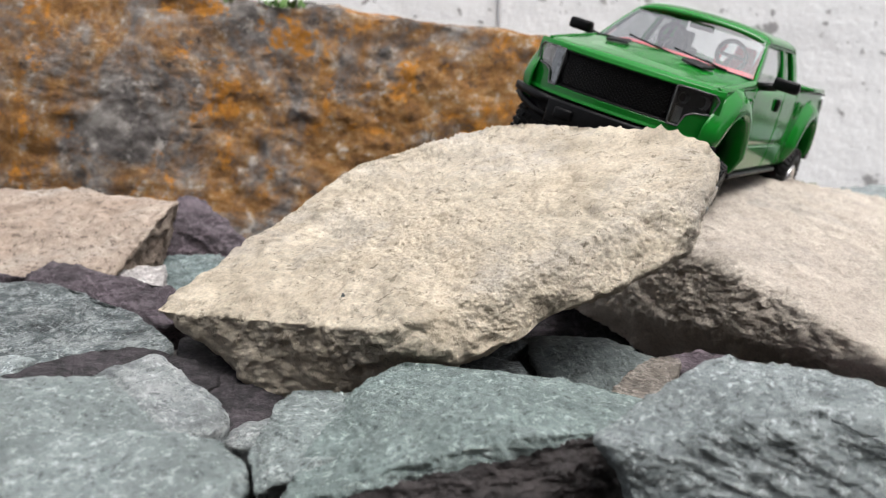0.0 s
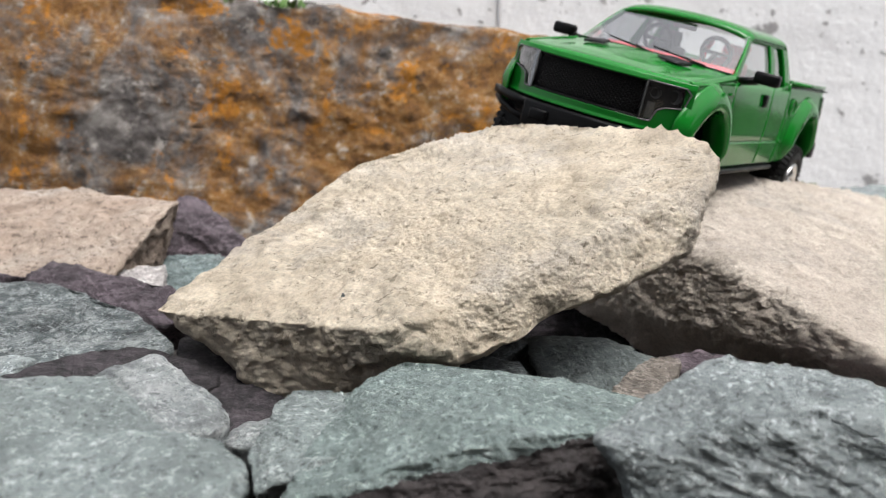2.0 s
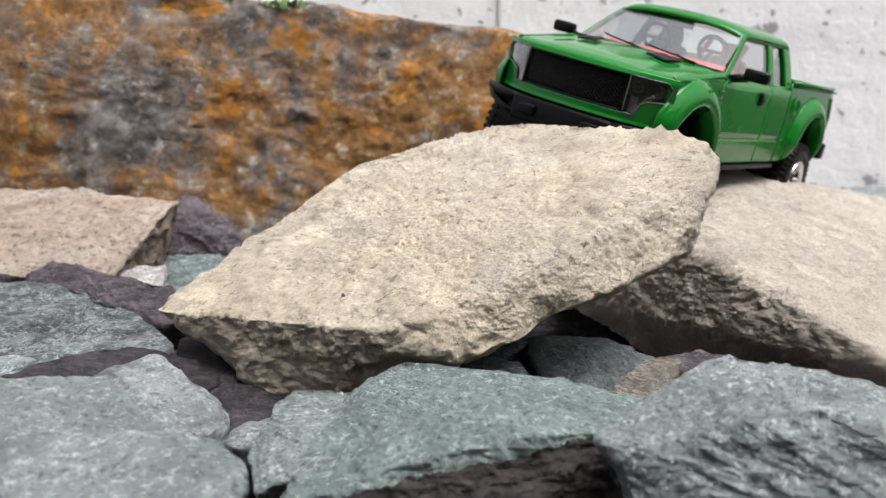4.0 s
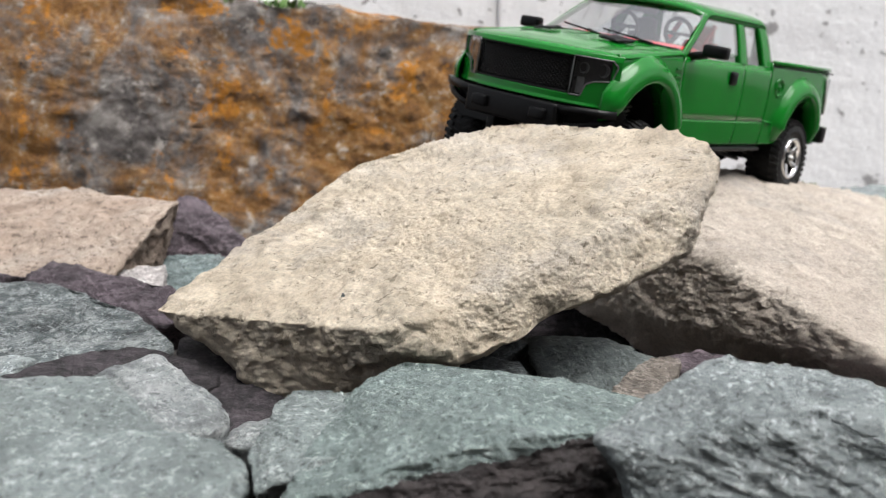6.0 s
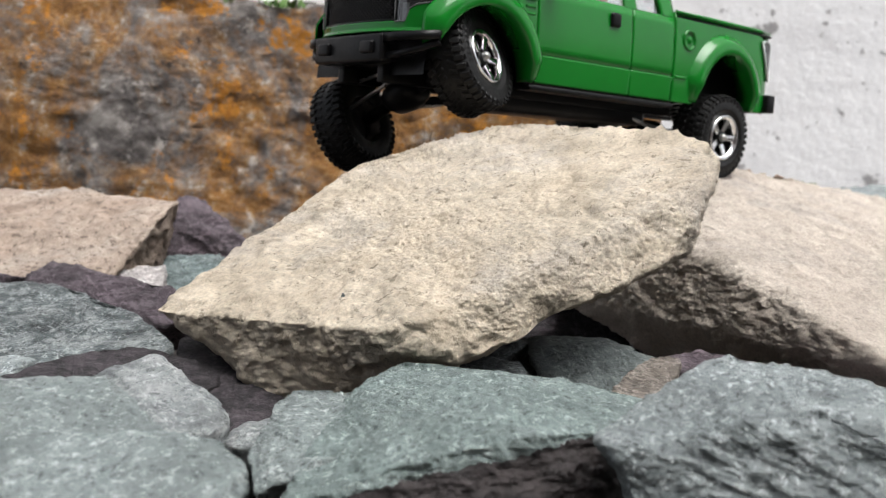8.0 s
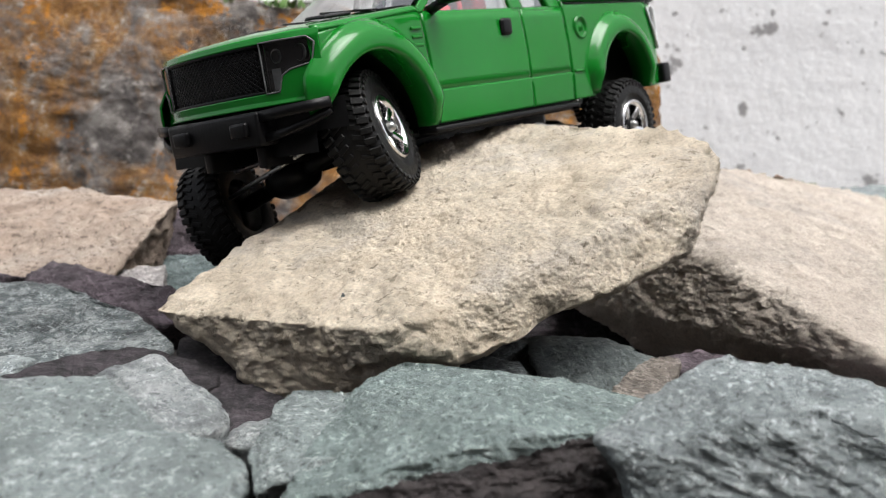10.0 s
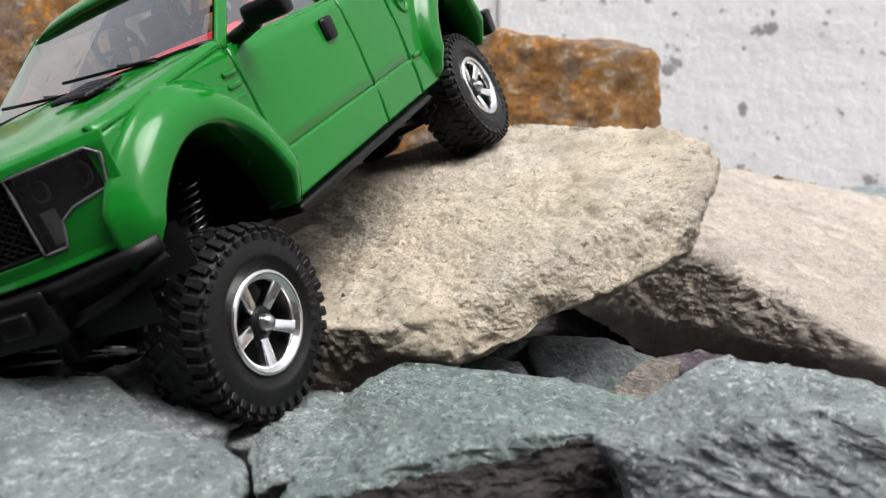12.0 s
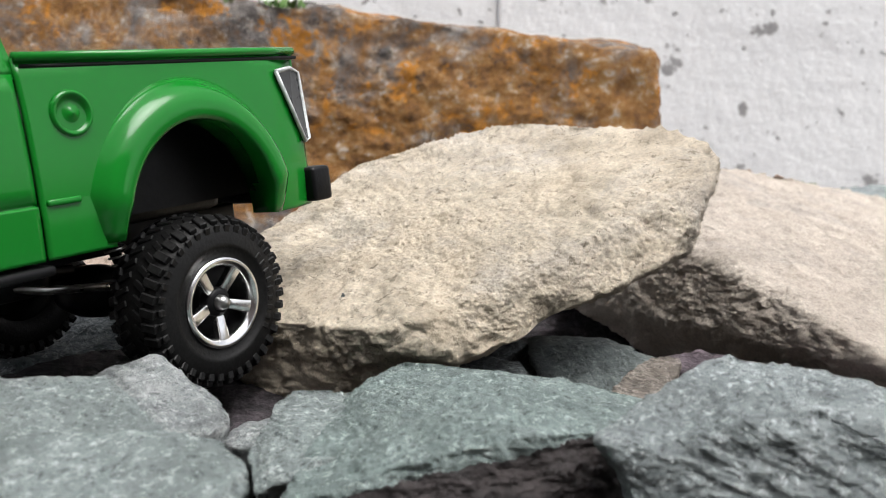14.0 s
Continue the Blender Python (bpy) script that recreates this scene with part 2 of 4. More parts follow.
# ---- ground and wall ----
def ground():
    bm = bmesh.new()
    n = 70
    def height(x, y):
        d = max(0.0, math.hypot(x, y - 0.25) - 0.45)
        return 0.016 + 0.006 * noise.fractal(Vector((x * 30, y * 30, 0)), 0.6, 2.0, 4) * max(0.0, 1 - d * 2)
    at = [[None] * n for _ in range(n)]
    for i in range(n):
        for j in range(n):
            u, v = i / (n - 1) * 2 - 1, j / (n - 1) * 2 - 1
            x = 0.5 * u + 59.5 * u ** 9
            y = 0.25 + 0.5 * v + 59.5 * v ** 9
            at[i][j] = bm.verts.new((x, y, height(x, y)))
    for i in range(n - 1):
        for j in range(n - 1):
            bm.faces.new((at[i][j], at[i + 1][j], at[i + 1][j + 1], at[i][j + 1]))
    return tagged(part("ground", bm, SOIL), "dark damp soil between the stones", "ground", kind="structure")


ground()
bm = bmesh.new()
box(bm, (-1500, 804, -50), (46.5, 900, 700), 3)
box(bm, (46.5, 800, -50), (2200, 900, 700), 3)
tagged(part("wall_north", bm, WALL_PAINT, smooth=False), "white painted rough wall with grey stains", "wall", kind="structure")
# unseen wall, added to hold back low light from behind the camera
bm = bmesh.new()
box(bm, (-2500, -1500, -50), (3200, -1400, 1500), 3)
tagged(part("wall_south", bm, plain("light_blocking_wall", (0.16, 0.13, 0.12), 0.9, grain=25, spread=0.5), smooth=False), "unseen plain wall added behind the camera to cut light", "wall", kind="structure")


# ---- the stones, nearest the track first ----
stone("limestone_slab", [(-58, 181, 47), (-45, 207, 57), (-23, 247, 73), (13, 256, 83), (24, 251, 84), (54, 222, 82), (60, 210, 80), (59, 194, 75),
                         (46, 186, 70), (24, 171, 61), (5, 160, 54), (-9, 155, 49), (-49, 179, 48),
                         (-45.9, 181.0, 38.5), (-31.6, 170.0, 32.4), (-23.6, 167.0, 33.2), (-14.8, 162.0, 35.6), (1.6, 156.0, 43.4), (14.2, 161.0, 45.6), (28.8, 168.0, 52.9), (43.0, 176.0, 58.0), (52.3, 186.0, 63.6), (50.7, 186.0, 58.3), (0, 235, 40), (40, 232, 52), (-35, 215, 32)],
      TAN, "cream limestone slab propped up as a ramp on slate", level=8, edge=190, coarse=1.0, fine=0.42, size=12, pits=0.5, chips=0, swell=0.2, scoops=[(20.7, 165.0, 46.3, 5.5, 5.0), (50.2, 190.0, 63.7, 4.0, 1.8), (52.7, 190.0, 60.2, 3.0, -1.5), (45.9, 256.0, 80.5, 6, 1.6), (33.5, 256.0, 81.2, 5, 1.2), (54.5, 222.0, 81.7, 5, -1.2)], seed=3)
stone("limestone_rock", [(42, 270, 42), (63, 238, 51), (70, 232, 51), (79, 215, 46), (86, 195, 40), (93, 176, 35), (102, 345, 66), (154, 385, 57), (215, 400, 46),
                         (99.1, 212.0, 6.4), (88.0, 226.0, 9.4), (70.6, 246.0, 11.5), (57.8, 256.0, 18.8), (52.0, 264.0, 25.1), (43.0, 270.0, 28.1), (35.8, 280.0, 31.8), (75, 320, 8), (108, 385, 65), (215, 300, 5), (90, 380, 5)],
      TAN_GREY, "pale limestone rock with a rough dark broken face", level=8, heart=(112, 275, 34), edge=190, coarse=0.9, fine=0.5, size=13, pits=0.45, chips=0, swell=0.7, seed=5)
stone("lichen_boulder", [(108, 470, 118), (109, 465, 5), (114, 540, 124), (-63, 470, 141), (-260, 468, 162), (-262, 450, 0), (-98, 445, 5), (20, 450, 5), (-260, 600, 165), (114, 600, 5), (-262, 600, 0)],
      LICHEN, "large grey boulder covered with orange lichen", level=7, edge=70, coarse=3.5, fine=1.0, size=50, pits=1.5, chips=0, seed=8, category="boulder")
stone("sandstone_rock", [(-190, 330, 61), (-140, 330, 61), (-89, 315, 58), (-89, 300, 56), (-96, 262, 39), (-114, 253, 36), (-190, 255, 40), (-108, 300, 20), (-98, 330, 30), (-190, 330, 10), (-120, 265, 15)],
      PINK, "pinkish sandstone rock lying among slate", level=6, coarse=0.9, fine=0.6, pits=1.2, seed=9)
G = "slate stones"
stone("slate_stone", [(-98, 345, 57), (-92, 352, 56), (-70, 330, 42), (-74, 325, 36), (-91, 325, 48), (-107, 320, 34), (-95, 318, 28), (-110, 345, 20), (-75, 345, 20)],
      PURPLE_SLATE, "purple slate slab leaning against the boulder", bed=(0.5, 0.6, 0.6), layers=0.5, coarse=0.8, seed=11, group=G)
stone("slate_stone", [(-88, 285, 40), (-87, 290, 43), (-71, 290, 43), (-62, 285, 40), (-62, 275, 33), (-77, 271, 32), (-86, 275, 33), (-85, 280, 22), (-65, 285, 22)],
      TEAL_SLATE, "blocky teal slate stone", coarse=0.8, seed=12, group=G)
stone("pale_stone", [(-99, 275, 40), (-85, 281, 41), (-82, 270, 36), (-96, 266, 36), (-90, 272, 26), (-84, 276, 28)],
      PALE_STONE, "small pale grey stone", level=4, coarse=0.6, seed=13)
stone("slate_stone", [(-114, 248, 43), (-109, 255, 46), (-91, 248, 44), (-69, 235, 42), (-64, 225, 36), (-73, 223, 33), (-95, 232, 36), (-110, 238, 38), (-95, 245, 22), (-68, 240, 24)],
      PURPLE_SLATE, "long purple slate stone", level=6, bed=(0.2, -0.3, 1), layers=0.4, coarse=1.0, seed=14, group=G)
stone("slate_stone", [(-150, 250, 42), (-115, 232, 46), (-112, 262, 40), (-140, 225, 42), (-120, 240, 24), (-148, 245, 22)],
      PURPLE_SLATE, "purple slate stone beside the sandstone", bed=(0, 0.2, 1), layers=0.4, seed=15, group=G)
stone("slate_stone", [(-125, 226, 46), (-108, 222, 46), (-90, 222, 44.5), (-73, 212, 41), (-57, 195, 37), (-58, 188, 33), (-70, 184, 35), (-84, 183, 35), (-120, 188, 39), (-100, 210, 22), (-65, 200, 22)],
      DEEP_SLATE, "layered blue-grey slate stone with white veins", level=7, bed=(-0.25, -0.1, 1), layers=0.5, coarse=0.8, seed=16, group=G)
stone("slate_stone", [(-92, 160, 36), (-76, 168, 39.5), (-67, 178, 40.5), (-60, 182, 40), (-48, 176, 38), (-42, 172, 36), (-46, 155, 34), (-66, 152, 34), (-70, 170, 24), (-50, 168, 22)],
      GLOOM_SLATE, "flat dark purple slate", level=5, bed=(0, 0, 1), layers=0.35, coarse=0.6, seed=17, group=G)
stone("slate_stone", [(-112, 190, 36), (-98, 185, 38), (-80, 180, 38), (-82, 168, 36), (-106, 166, 34), (-95, 178, 24)],
      BLUE_SLATE, "small flat blue-grey slate stone", bed=(0, 0, 1), layers=0.3, seed=18, group=G)
# purple slab whose colour also carries the shade under the ramp
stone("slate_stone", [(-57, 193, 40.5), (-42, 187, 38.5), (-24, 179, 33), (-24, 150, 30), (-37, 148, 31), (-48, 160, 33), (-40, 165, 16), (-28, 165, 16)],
      GLOOM_SLATE, "slate slab wedged under the ramp, coloured with the gap's shade", bed=(0, 0, 1), layers=0.35, coarse=0.5, seed=19, group=G)
stone("slate_stone", [(-68.4, 126.0, 48.8), (-58.2, 128.0, 48.6), (-51.4, 129.0, 48.6), (-45.1, 126.0, 47.3), (-36.6, 116.0, 45.4), (-34.4, 112.0, 45.3), (-57.1, 104.0, 46.4), (-35.0, 118.0, 24.0), (-85.0, 118.0, 20.0), (-60.0, 126.0, 24.0)],
      GREEN_SLATE, "broad pale grey-green slate stone", level=6, bed=(0.1, 0.1, 1), layers=0.25, coarse=0.6, fine=0.4, seed=20, group=G)
stone("slate_stone", [(-54.2, 136.0, 46.3), (-49.9, 140.0, 48.1), (-46.4, 142.0, 48.6), (-42.8, 141.0, 47.4), (-33.9, 135.0, 43.8), (-31.1, 130.0, 42.3), (-30.5, 126.0, 42.2), (-31.3, 120.0, 43.0), (-40.7, 116.0, 44.3), (-35.0, 128.0, 22.0), (-55.0, 128.0, 22.0), (-50.0, 140.0, 24.0)],
      PALE_SLATE, "pale slate stone with a peaked edge", level=6, bed=(0.15, 0.1, 1), layers=0.3, coarse=0.6, fine=0.4, chips=8, seed=30, group=G)
stone("slate_stone", [(-70, 106, 46.5), (-48, 110, 47), (-34, 110, 46.5), (-26, 110, 46), (-23.5, 105, 45.5), (-22, 97, 44), (-24, 88, 36), (-70, 84, 42), (-30, 100, 22), (-65, 95, 20)],
      GREEN_SLATE, "smooth grey-green slate stone close by", level=6, coarse=0.8, fine=0.2, seed=21, group=G)
stone("slate_stone", [(-33.9, 134.0, 38.1), (-30.5, 140.0, 37.9), (-25.5, 142.0, 38.4), (-22.6, 130.0, 39.8), (-26.7, 124.0, 39.8), (-31.5, 126.0, 39.5), (-28.7, 130.0, 28.1)],
      PALE_SLATE, "small chipped slate between larger stones", level=4, coarse=0.4, seed=22, group=G)
stone("slate_stone", [(-25.3, 140.0, 42.1), (-24.5, 143.0, 42.4), (-13.2, 146.0, 41.1), (-9.1, 138.0, 41.1), (-10.8, 118.0, 41.2), (-20.3, 112.0, 39.7), (-26.6, 120.0, 39.5), (-26.7, 122.0, 39.7), (-24.7, 134.0, 40.1), (-23.9, 112.0, 37.5), (-20, 128, 22), (-10, 132, 22)],
      GREEN_SLATE, "low green-grey slate ledge with a rounded corner", level=6, bed=(0.05, 0.1, 1), layers=0.2, coarse=0.5, fine=0.4, chips=6, seed=34, group=G)
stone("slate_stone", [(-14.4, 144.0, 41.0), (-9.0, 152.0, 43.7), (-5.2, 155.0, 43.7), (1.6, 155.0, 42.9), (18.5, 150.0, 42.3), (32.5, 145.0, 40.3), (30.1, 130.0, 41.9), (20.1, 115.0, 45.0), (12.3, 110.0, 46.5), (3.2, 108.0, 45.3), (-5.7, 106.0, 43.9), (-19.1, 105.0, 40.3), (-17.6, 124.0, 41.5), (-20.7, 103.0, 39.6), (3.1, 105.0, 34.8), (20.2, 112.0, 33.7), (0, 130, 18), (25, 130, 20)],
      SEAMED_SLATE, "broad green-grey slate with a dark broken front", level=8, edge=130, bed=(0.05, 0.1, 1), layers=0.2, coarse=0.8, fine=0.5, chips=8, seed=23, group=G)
stone("slate_stone", [(18.2, 110.0, 46.2), (23.5, 114.0, 47.6), (29.7, 119.0, 49.4), (35.2, 123.0, 51.8), (39.6, 125.0, 52.3), (49.1, 123.0, 51.4), (58.7, 119.0, 49.4), (63.6, 115.0, 48.8), (20.6, 106.0, 46.2), (34.9, 107.0, 48.7), (43.0, 107.0, 50.4), (57.7, 104.0, 49.5), (22.4, 104.0, 39.5), (34.2, 103.0, 36.4), (56.4, 100.0, 37.8), (35, 118, 18), (62, 116, 18)],
      BLUE_SLATE, "thick layered blue-grey slate stone close by", level=8, bed=(0.3, -0.45, 1), layers=0.55, step=2.6, coarse=0.8, fine=0.4, chips=6, seed=24, group=G)
stone("slate_stone", [(16.7, 190.0, 37.8), (20.6, 205.0, 36.7), (39.2, 205.0, 35.2), (47.1, 196.0, 33.8), (43.6, 190.0, 32.5), (35.4, 184.0, 30.0), (29.0, 180.0, 29.5), (19.0, 182.0, 33.6), (28.7, 192.0, 18.9)],
      GREEN_SLATE, "dark green slate in the hollow under the ramp", level=5, bed=(0.3, 0.2, 1), layers=0.5, seed=25, group=G)
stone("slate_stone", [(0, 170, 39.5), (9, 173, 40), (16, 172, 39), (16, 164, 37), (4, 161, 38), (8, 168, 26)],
      DARK_SLATE, "thin dark slate added under the ramp in place of shade", level=4, bed=(0, 0, 1), layers=0.3, seed=26, group=G)
stone("brown_stone", [(29, 160, 36), (34, 166, 40), (39, 169, 41.5), (45, 168, 41.5), (43, 162, 40), (36, 154, 36), (38, 162, 24)],
      BROWN_STONE, "small rounded brown stone", level=5, edge=12, coarse=0.6, seed=27)
stone("slate_stone", [(46, 186, 37), (54, 187, 38), (57, 180, 37), (46, 177, 36), (50, 182, 24)],
      PURPLE_SLATE, "small purple slate chip", level=4, seed=28, group=G)
stone("slate_stone", [(205, 520, 44), (256, 545, 47), (330, 550, 46), (300, 500, 38), (215, 495, 40), (250, 520, 5)],
      BLUE_SLATE, "blue-grey slate slab near the wall", level=5, bed=(0, 0, 1), layers=0.6, seed=29, group=G)


# added filler: blocks light behind the hollow and stands in for its shade
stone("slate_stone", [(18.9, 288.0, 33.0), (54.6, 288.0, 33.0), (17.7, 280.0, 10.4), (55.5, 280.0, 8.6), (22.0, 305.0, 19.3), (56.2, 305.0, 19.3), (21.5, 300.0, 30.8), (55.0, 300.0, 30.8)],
      GLOOM_SLATE, "dark slate added deep in the hollow in place of shade", level=5, bed=(0, 0, 1), layers=0.4, seed=31, group=G)
# second added filler, dark in place of the shade below the ramp
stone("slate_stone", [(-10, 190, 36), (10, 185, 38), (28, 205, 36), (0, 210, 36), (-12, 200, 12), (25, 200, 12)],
      DARK_SLATE, "dark slate added under the ramp in place of shade", level=5, bed=(0, 0, 1), layers=0.4, seed=32, group=G)
stone("slate_stone", [(60, 205, 33), (85, 190, 30), (95, 160, 30), (70, 150, 34), (55, 165, 35), (65, 180, 8), (90, 170, 8)],
      PURPLE_SLATE, "dark purple slate beside the rock", level=5, bed=(0, 0, 1), layers=0.4, seed=33, group=G)

# ---- small growth and grit ----
def leaf_mat(name, a, b):
    m = Mat(name, 0.6)
    m.color(m.mix(m.ramp(m.noise(300, 4), [(0.3, 0.0), (0.7, 1.0)]), a, b))
    return m.m


LEAF, MOSS = leaf_mat("weed_leaf", (0.05, 0.13, 0.02), (0.12, 0.22, 0.05)), leaf_mat("moss", (0.07, 0.11, 0.02), (0.16, 0.2, 0.05))


def tuft(name, at, spread, height, count, mat, label, seed):
    """A tuft of small bent leaves rooted at a point (mm)."""
    rng = random.Random(seed)
    bm = bmesh.new()
    for k in range(count):
        a, r = rng.uniform(0, 2 * math.pi), spread * math.sqrt(rng.random())
        root = Vector((r * math.cos(a), r * math.sin(a) * 0.5, 0))
        lean = Vector((rng.uniform(-1, 1), rng.uniform(-1, 1), 0)) * height * 0.6
        side = Vector((math.cos(a + 1.3), math.sin(a + 1.3), 0)) * rng.uniform(0.5, 1.1) * height * 0.16
        h = height * rng.uniform(0.5, 1.1)
        pts = [root + lean * u * u + Vector((0, 0, h * (u - 0.3 * u * u))) for u in (0, 0.4, 0.75, 1)]
        wide = (0.5, 1.0, 0.75, 0.05)
        left = [bm.verts.new((p - side * w) * MM) for p, w in zip(pts, wide)]
        right = [bm.verts.new((p + side * w) * MM) for p, w in zip(pts, wide)]
        for i in range(3):
            bm.faces.new((left[i], right[i], right[i + 1], left[i + 1]))
    ob = part(name, bm, mat, None, "")
    ob.location = Vector(at) * MM
    return tagged(ob, label, "plant")


tuft("weed", (-110, 475, 141), 12, 7, 60, LEAF, "green weed growing on top of the boulder", 1)
tuft("weed", (-80, 475, 139.5), 12, 7, 60, LEAF, "green weed growing on top of the boulder", 2)
tuft("moss_tuft", (150, 388, 56), 7, 4, 70, MOSS, "small green moss tuft on the rock", 3)
tuft("moss_tuft", (141, 384, 58.5), 5, 2.5, 50, MOSS, "small green moss tuft on the rock", 4)
for k, (x, y, z, r) in enumerate([(116, 372, 64, 3.0), (122, 374, 63, 3.6), (128, 371, 62, 3.0), (134, 373, 61.5, 3.4), (138, 370, 60.5, 2.4)]):
    rng = np.random.default_rng(60 + k)
    stone("pebble", (rng.uniform(-1, 1, (9, 3)) * (r, r, r * 0.6) + (x, y, z)).tolist(), PINK if k % 2 else TAN_GREY, "small crumbled limestone piece on the rock", level=3, coarse=0.3, seed=60 + k, group="crumbled pieces", category="pebble")
stone("dark_crumb", [(-18.6, 164.8, 53.0), (-17.9, 165, 53.6), (-17.7, 165.3, 53.0), (-18.3, 165.6, 53.7), (-18, 164.7, 53.6)], DARK_SLATE, "tiny dark crumb lying on the slab", level=3, coarse=0.1, fine=0.05, size=1, chips=0, seed=80, category="crumb")


# ---- the toy pickup truck: x forwards, y to its left, z up from the axles, in mm ----
def car_paint():
    m = Mat("glossy_green_plastic", 0.22)
    m.color(m.ramp(m.noise(30, 4), [(0.3, (0.005, 0.132, 0.013)), (0.7, (0.0065, 0.155, 0.016))]))
    m.rough(m.ramp(m.noise(160, 5), [(0.3, 0.1), (0.75, 0.17)]))
    m.bump(m.noise(45, 3), 0.0002, 0.12)
    m.b.inputs["Coat Weight"].default_value = 0.06
    m.b.inputs["Coat Roughness"].default_value = 0.05
    m.b.inputs["Specular IOR Level"].default_value = 0.28
    return m.m


def clear_pane(name, tint=(0.93, 0.95, 0.95), smoke=0.0):
    m = bpy.data.materials.new(name)
    m.use_nodes = True
    t = m.node_tree
    t.nodes.remove(t.nodes["Principled BSDF"])
    see, shine, mix, fres, steep = (t.nodes.new("ShaderNode" + k) for k in ("BsdfTransparent", "BsdfGlossy", "MixShader", "LayerWeight", "Math"))
    see.inputs[0].default_value = (*[c * (1 - smoke) for c in tint], 1)
    shine.inputs["Roughness"].default_value = 0.04
    fres.inputs[0].default_value = 0.5
    steep.operation = "POWER"
    steep.inputs[1].default_value = 1.5
    t.links.new(fres.outputs["Facing"], steep.inputs[0])
    gloss = t.nodes.new("ShaderNodeMath")
    gloss.operation = "MULTIPLY_ADD"
    gloss.inputs[1].default_value, gloss.inputs[2].default_value = 0.9, 0.05
    t.links.new(steep.outputs[0], gloss.inputs[0])
    t.links.new(gloss.outputs[0], mix.inputs[0])
    t.links.new(see.outputs[0], mix.inputs[1])
    t.links.new(shine.outputs[0], mix.inputs[2])
    t.links.new(mix.outputs[0], t.nodes["Material Output"].inputs[0])
    return m


GREEN = car_paint()
BLACK = plain("black_plastic", (0.0045, 0.0045, 0.005), 0.36, spread=0.25, relief=0.0001, shine=0.16)
RUBBER = plain("black_rubber", (0.006, 0.006, 0.006), 0.48, grain=1500, spread=0.5, relief=0.0002, shine=0.2)
CHROME = plain("chrome", (0.76, 0.76, 0.76), 0.16, 1.0, grain=700, spread=0.1, relief=0.00003)
STEEL = plain("steel_rod", (0.34, 0.34, 0.33), 0.3, 1.0)
RED = plain("red_plastic", (0.62, 0.03, 0.045), 0.4)
DARK_GREY = plain("dark_grey_plastic", (0.03, 0.035, 0.034), 0.5)
SEAM = plain("pale_clear_plastic_edge", (0.1, 0.105, 0.105), 0.2)
TAIL_SEAM = plain("clear_plastic_edge", (0.42, 0.44, 0.44), 0.25)
LAMP_CUP = plain("smoked_lamp_cup", (0.035, 0.036, 0.038), 0.3, 0.3)
LAMP_BOWL = plain("grey_lamp_bowl", (0.16, 0.165, 0.17), 0.3, 0.4)
PANE, LENS = clear_pane("clear_windscreen"), clear_pane("clear_lamp_lens", smoke=0.25)


def sheet(bm, f, us, vs):
    """A grid of faces over the surface f(u, v) in mm."""
    rows = [[bm.verts.new(Vector(f(u, v)) * MM) for v in vs] for u in us]
    for a, b in zip(rows, rows[1:]):
        for i in range(len(vs) - 1):
            try:
                bm.faces.new((a[i], b[i], b[i + 1], a[i + 1]))
            except ValueError:
                pass
    return bm


def steps(a, b, n):
    return [a + (b - a) * i / n for i in range(n + 1)]


def thick(ob, mm, offset=-1.0):
    s = ob.modifiers.new("thickness", "SOLIDIFY")
    s.thickness, s.offset, s.use_even_offset = mm * MM, offset, False
    return ob


def tube(bm, points, radius, sides=10):
    """A rod along points (mm)."""
    P = [Vector(p) for p in points]
    rings = []
    for i, p in enumerate(P):
        d = (P[min(i + 1, len(P) - 1)] - P[max(i - 1, 0)]).normalized()
        a = d.orthogonal().normalized() if not rings else (last - d * last.dot(d)).normalized()
        last = a
        b = d.cross(a)
        rings.append([bm.verts.new((p + radius * (a * math.cos(2 * math.pi * k / sides) + b * math.sin(2 * math.pi * k / sides))) * MM) for k in range(sides)])
    for r, s in zip(rings, rings[1:]):
        for k in range(sides):
            bm.faces.new((r[k], r[(k + 1) % sides], s[(k + 1) % sides], s[k]))
    bm.faces.new(rings[0][::-1])
    bm.faces.new(rings[-1])
    return bm


def turned(bm, profile, segments=64):
    """A body turned round the y axis from (radius, y) pairs in mm."""
    rings = [[bm.verts.new(Vector((r * math.cos(2 * math.pi * k / segments), y, r * math.sin(2 * math.pi * k / segments))) * MM) for k in range(segments)] for r, y in profile]
    for a, b in zip(rings, rings[1:]):
        for k in range(segments):
            bm.faces.new((a[k], a[(k + 1) % segments], b[(k + 1) % segments], b[k]))
    return bm


# centre, radius and how much higher than wide
FRONT_ARCH, REAR_ARCH = (53.5, 5.0, 17.6, 1.15), (-57.5, 7.0, 15.9, 1.12)
SILL = 6.5


def half_width(x, z):
    y = 29.3 - 0.004 * (z - 18) ** 2
    if z < 14.6:
        y += 0.3
    if 14.35 < z < 14.75:
        y -= 0.3
    if x > 58:
        y -= 0.011 * (x - 58) ** 2
    if x < -76:
        y -= 0.02 * (x + 76) ** 2
    return y


def nose(y):
    return 77.6 - 8.5 * (abs(y) / 28.5) ** 2.6


def lower_edge(x):
    for cx, cz, r, tall in (FRONT_ARCH, REAR_ARCH):
        if abs(x - cx) < r + 0.6:
            return max(SILL, cz + tall * math.sqrt(max(0.0, (r + 0.6) ** 2 - (x - cx) ** 2)))
    return 16.2 if x > 70 else SILL


def upper_edge(x):
    if x > 34:
        return 33.9 - (x - 34) / 42 * 4.4
    return 33.2 if x > -29 else 35.5


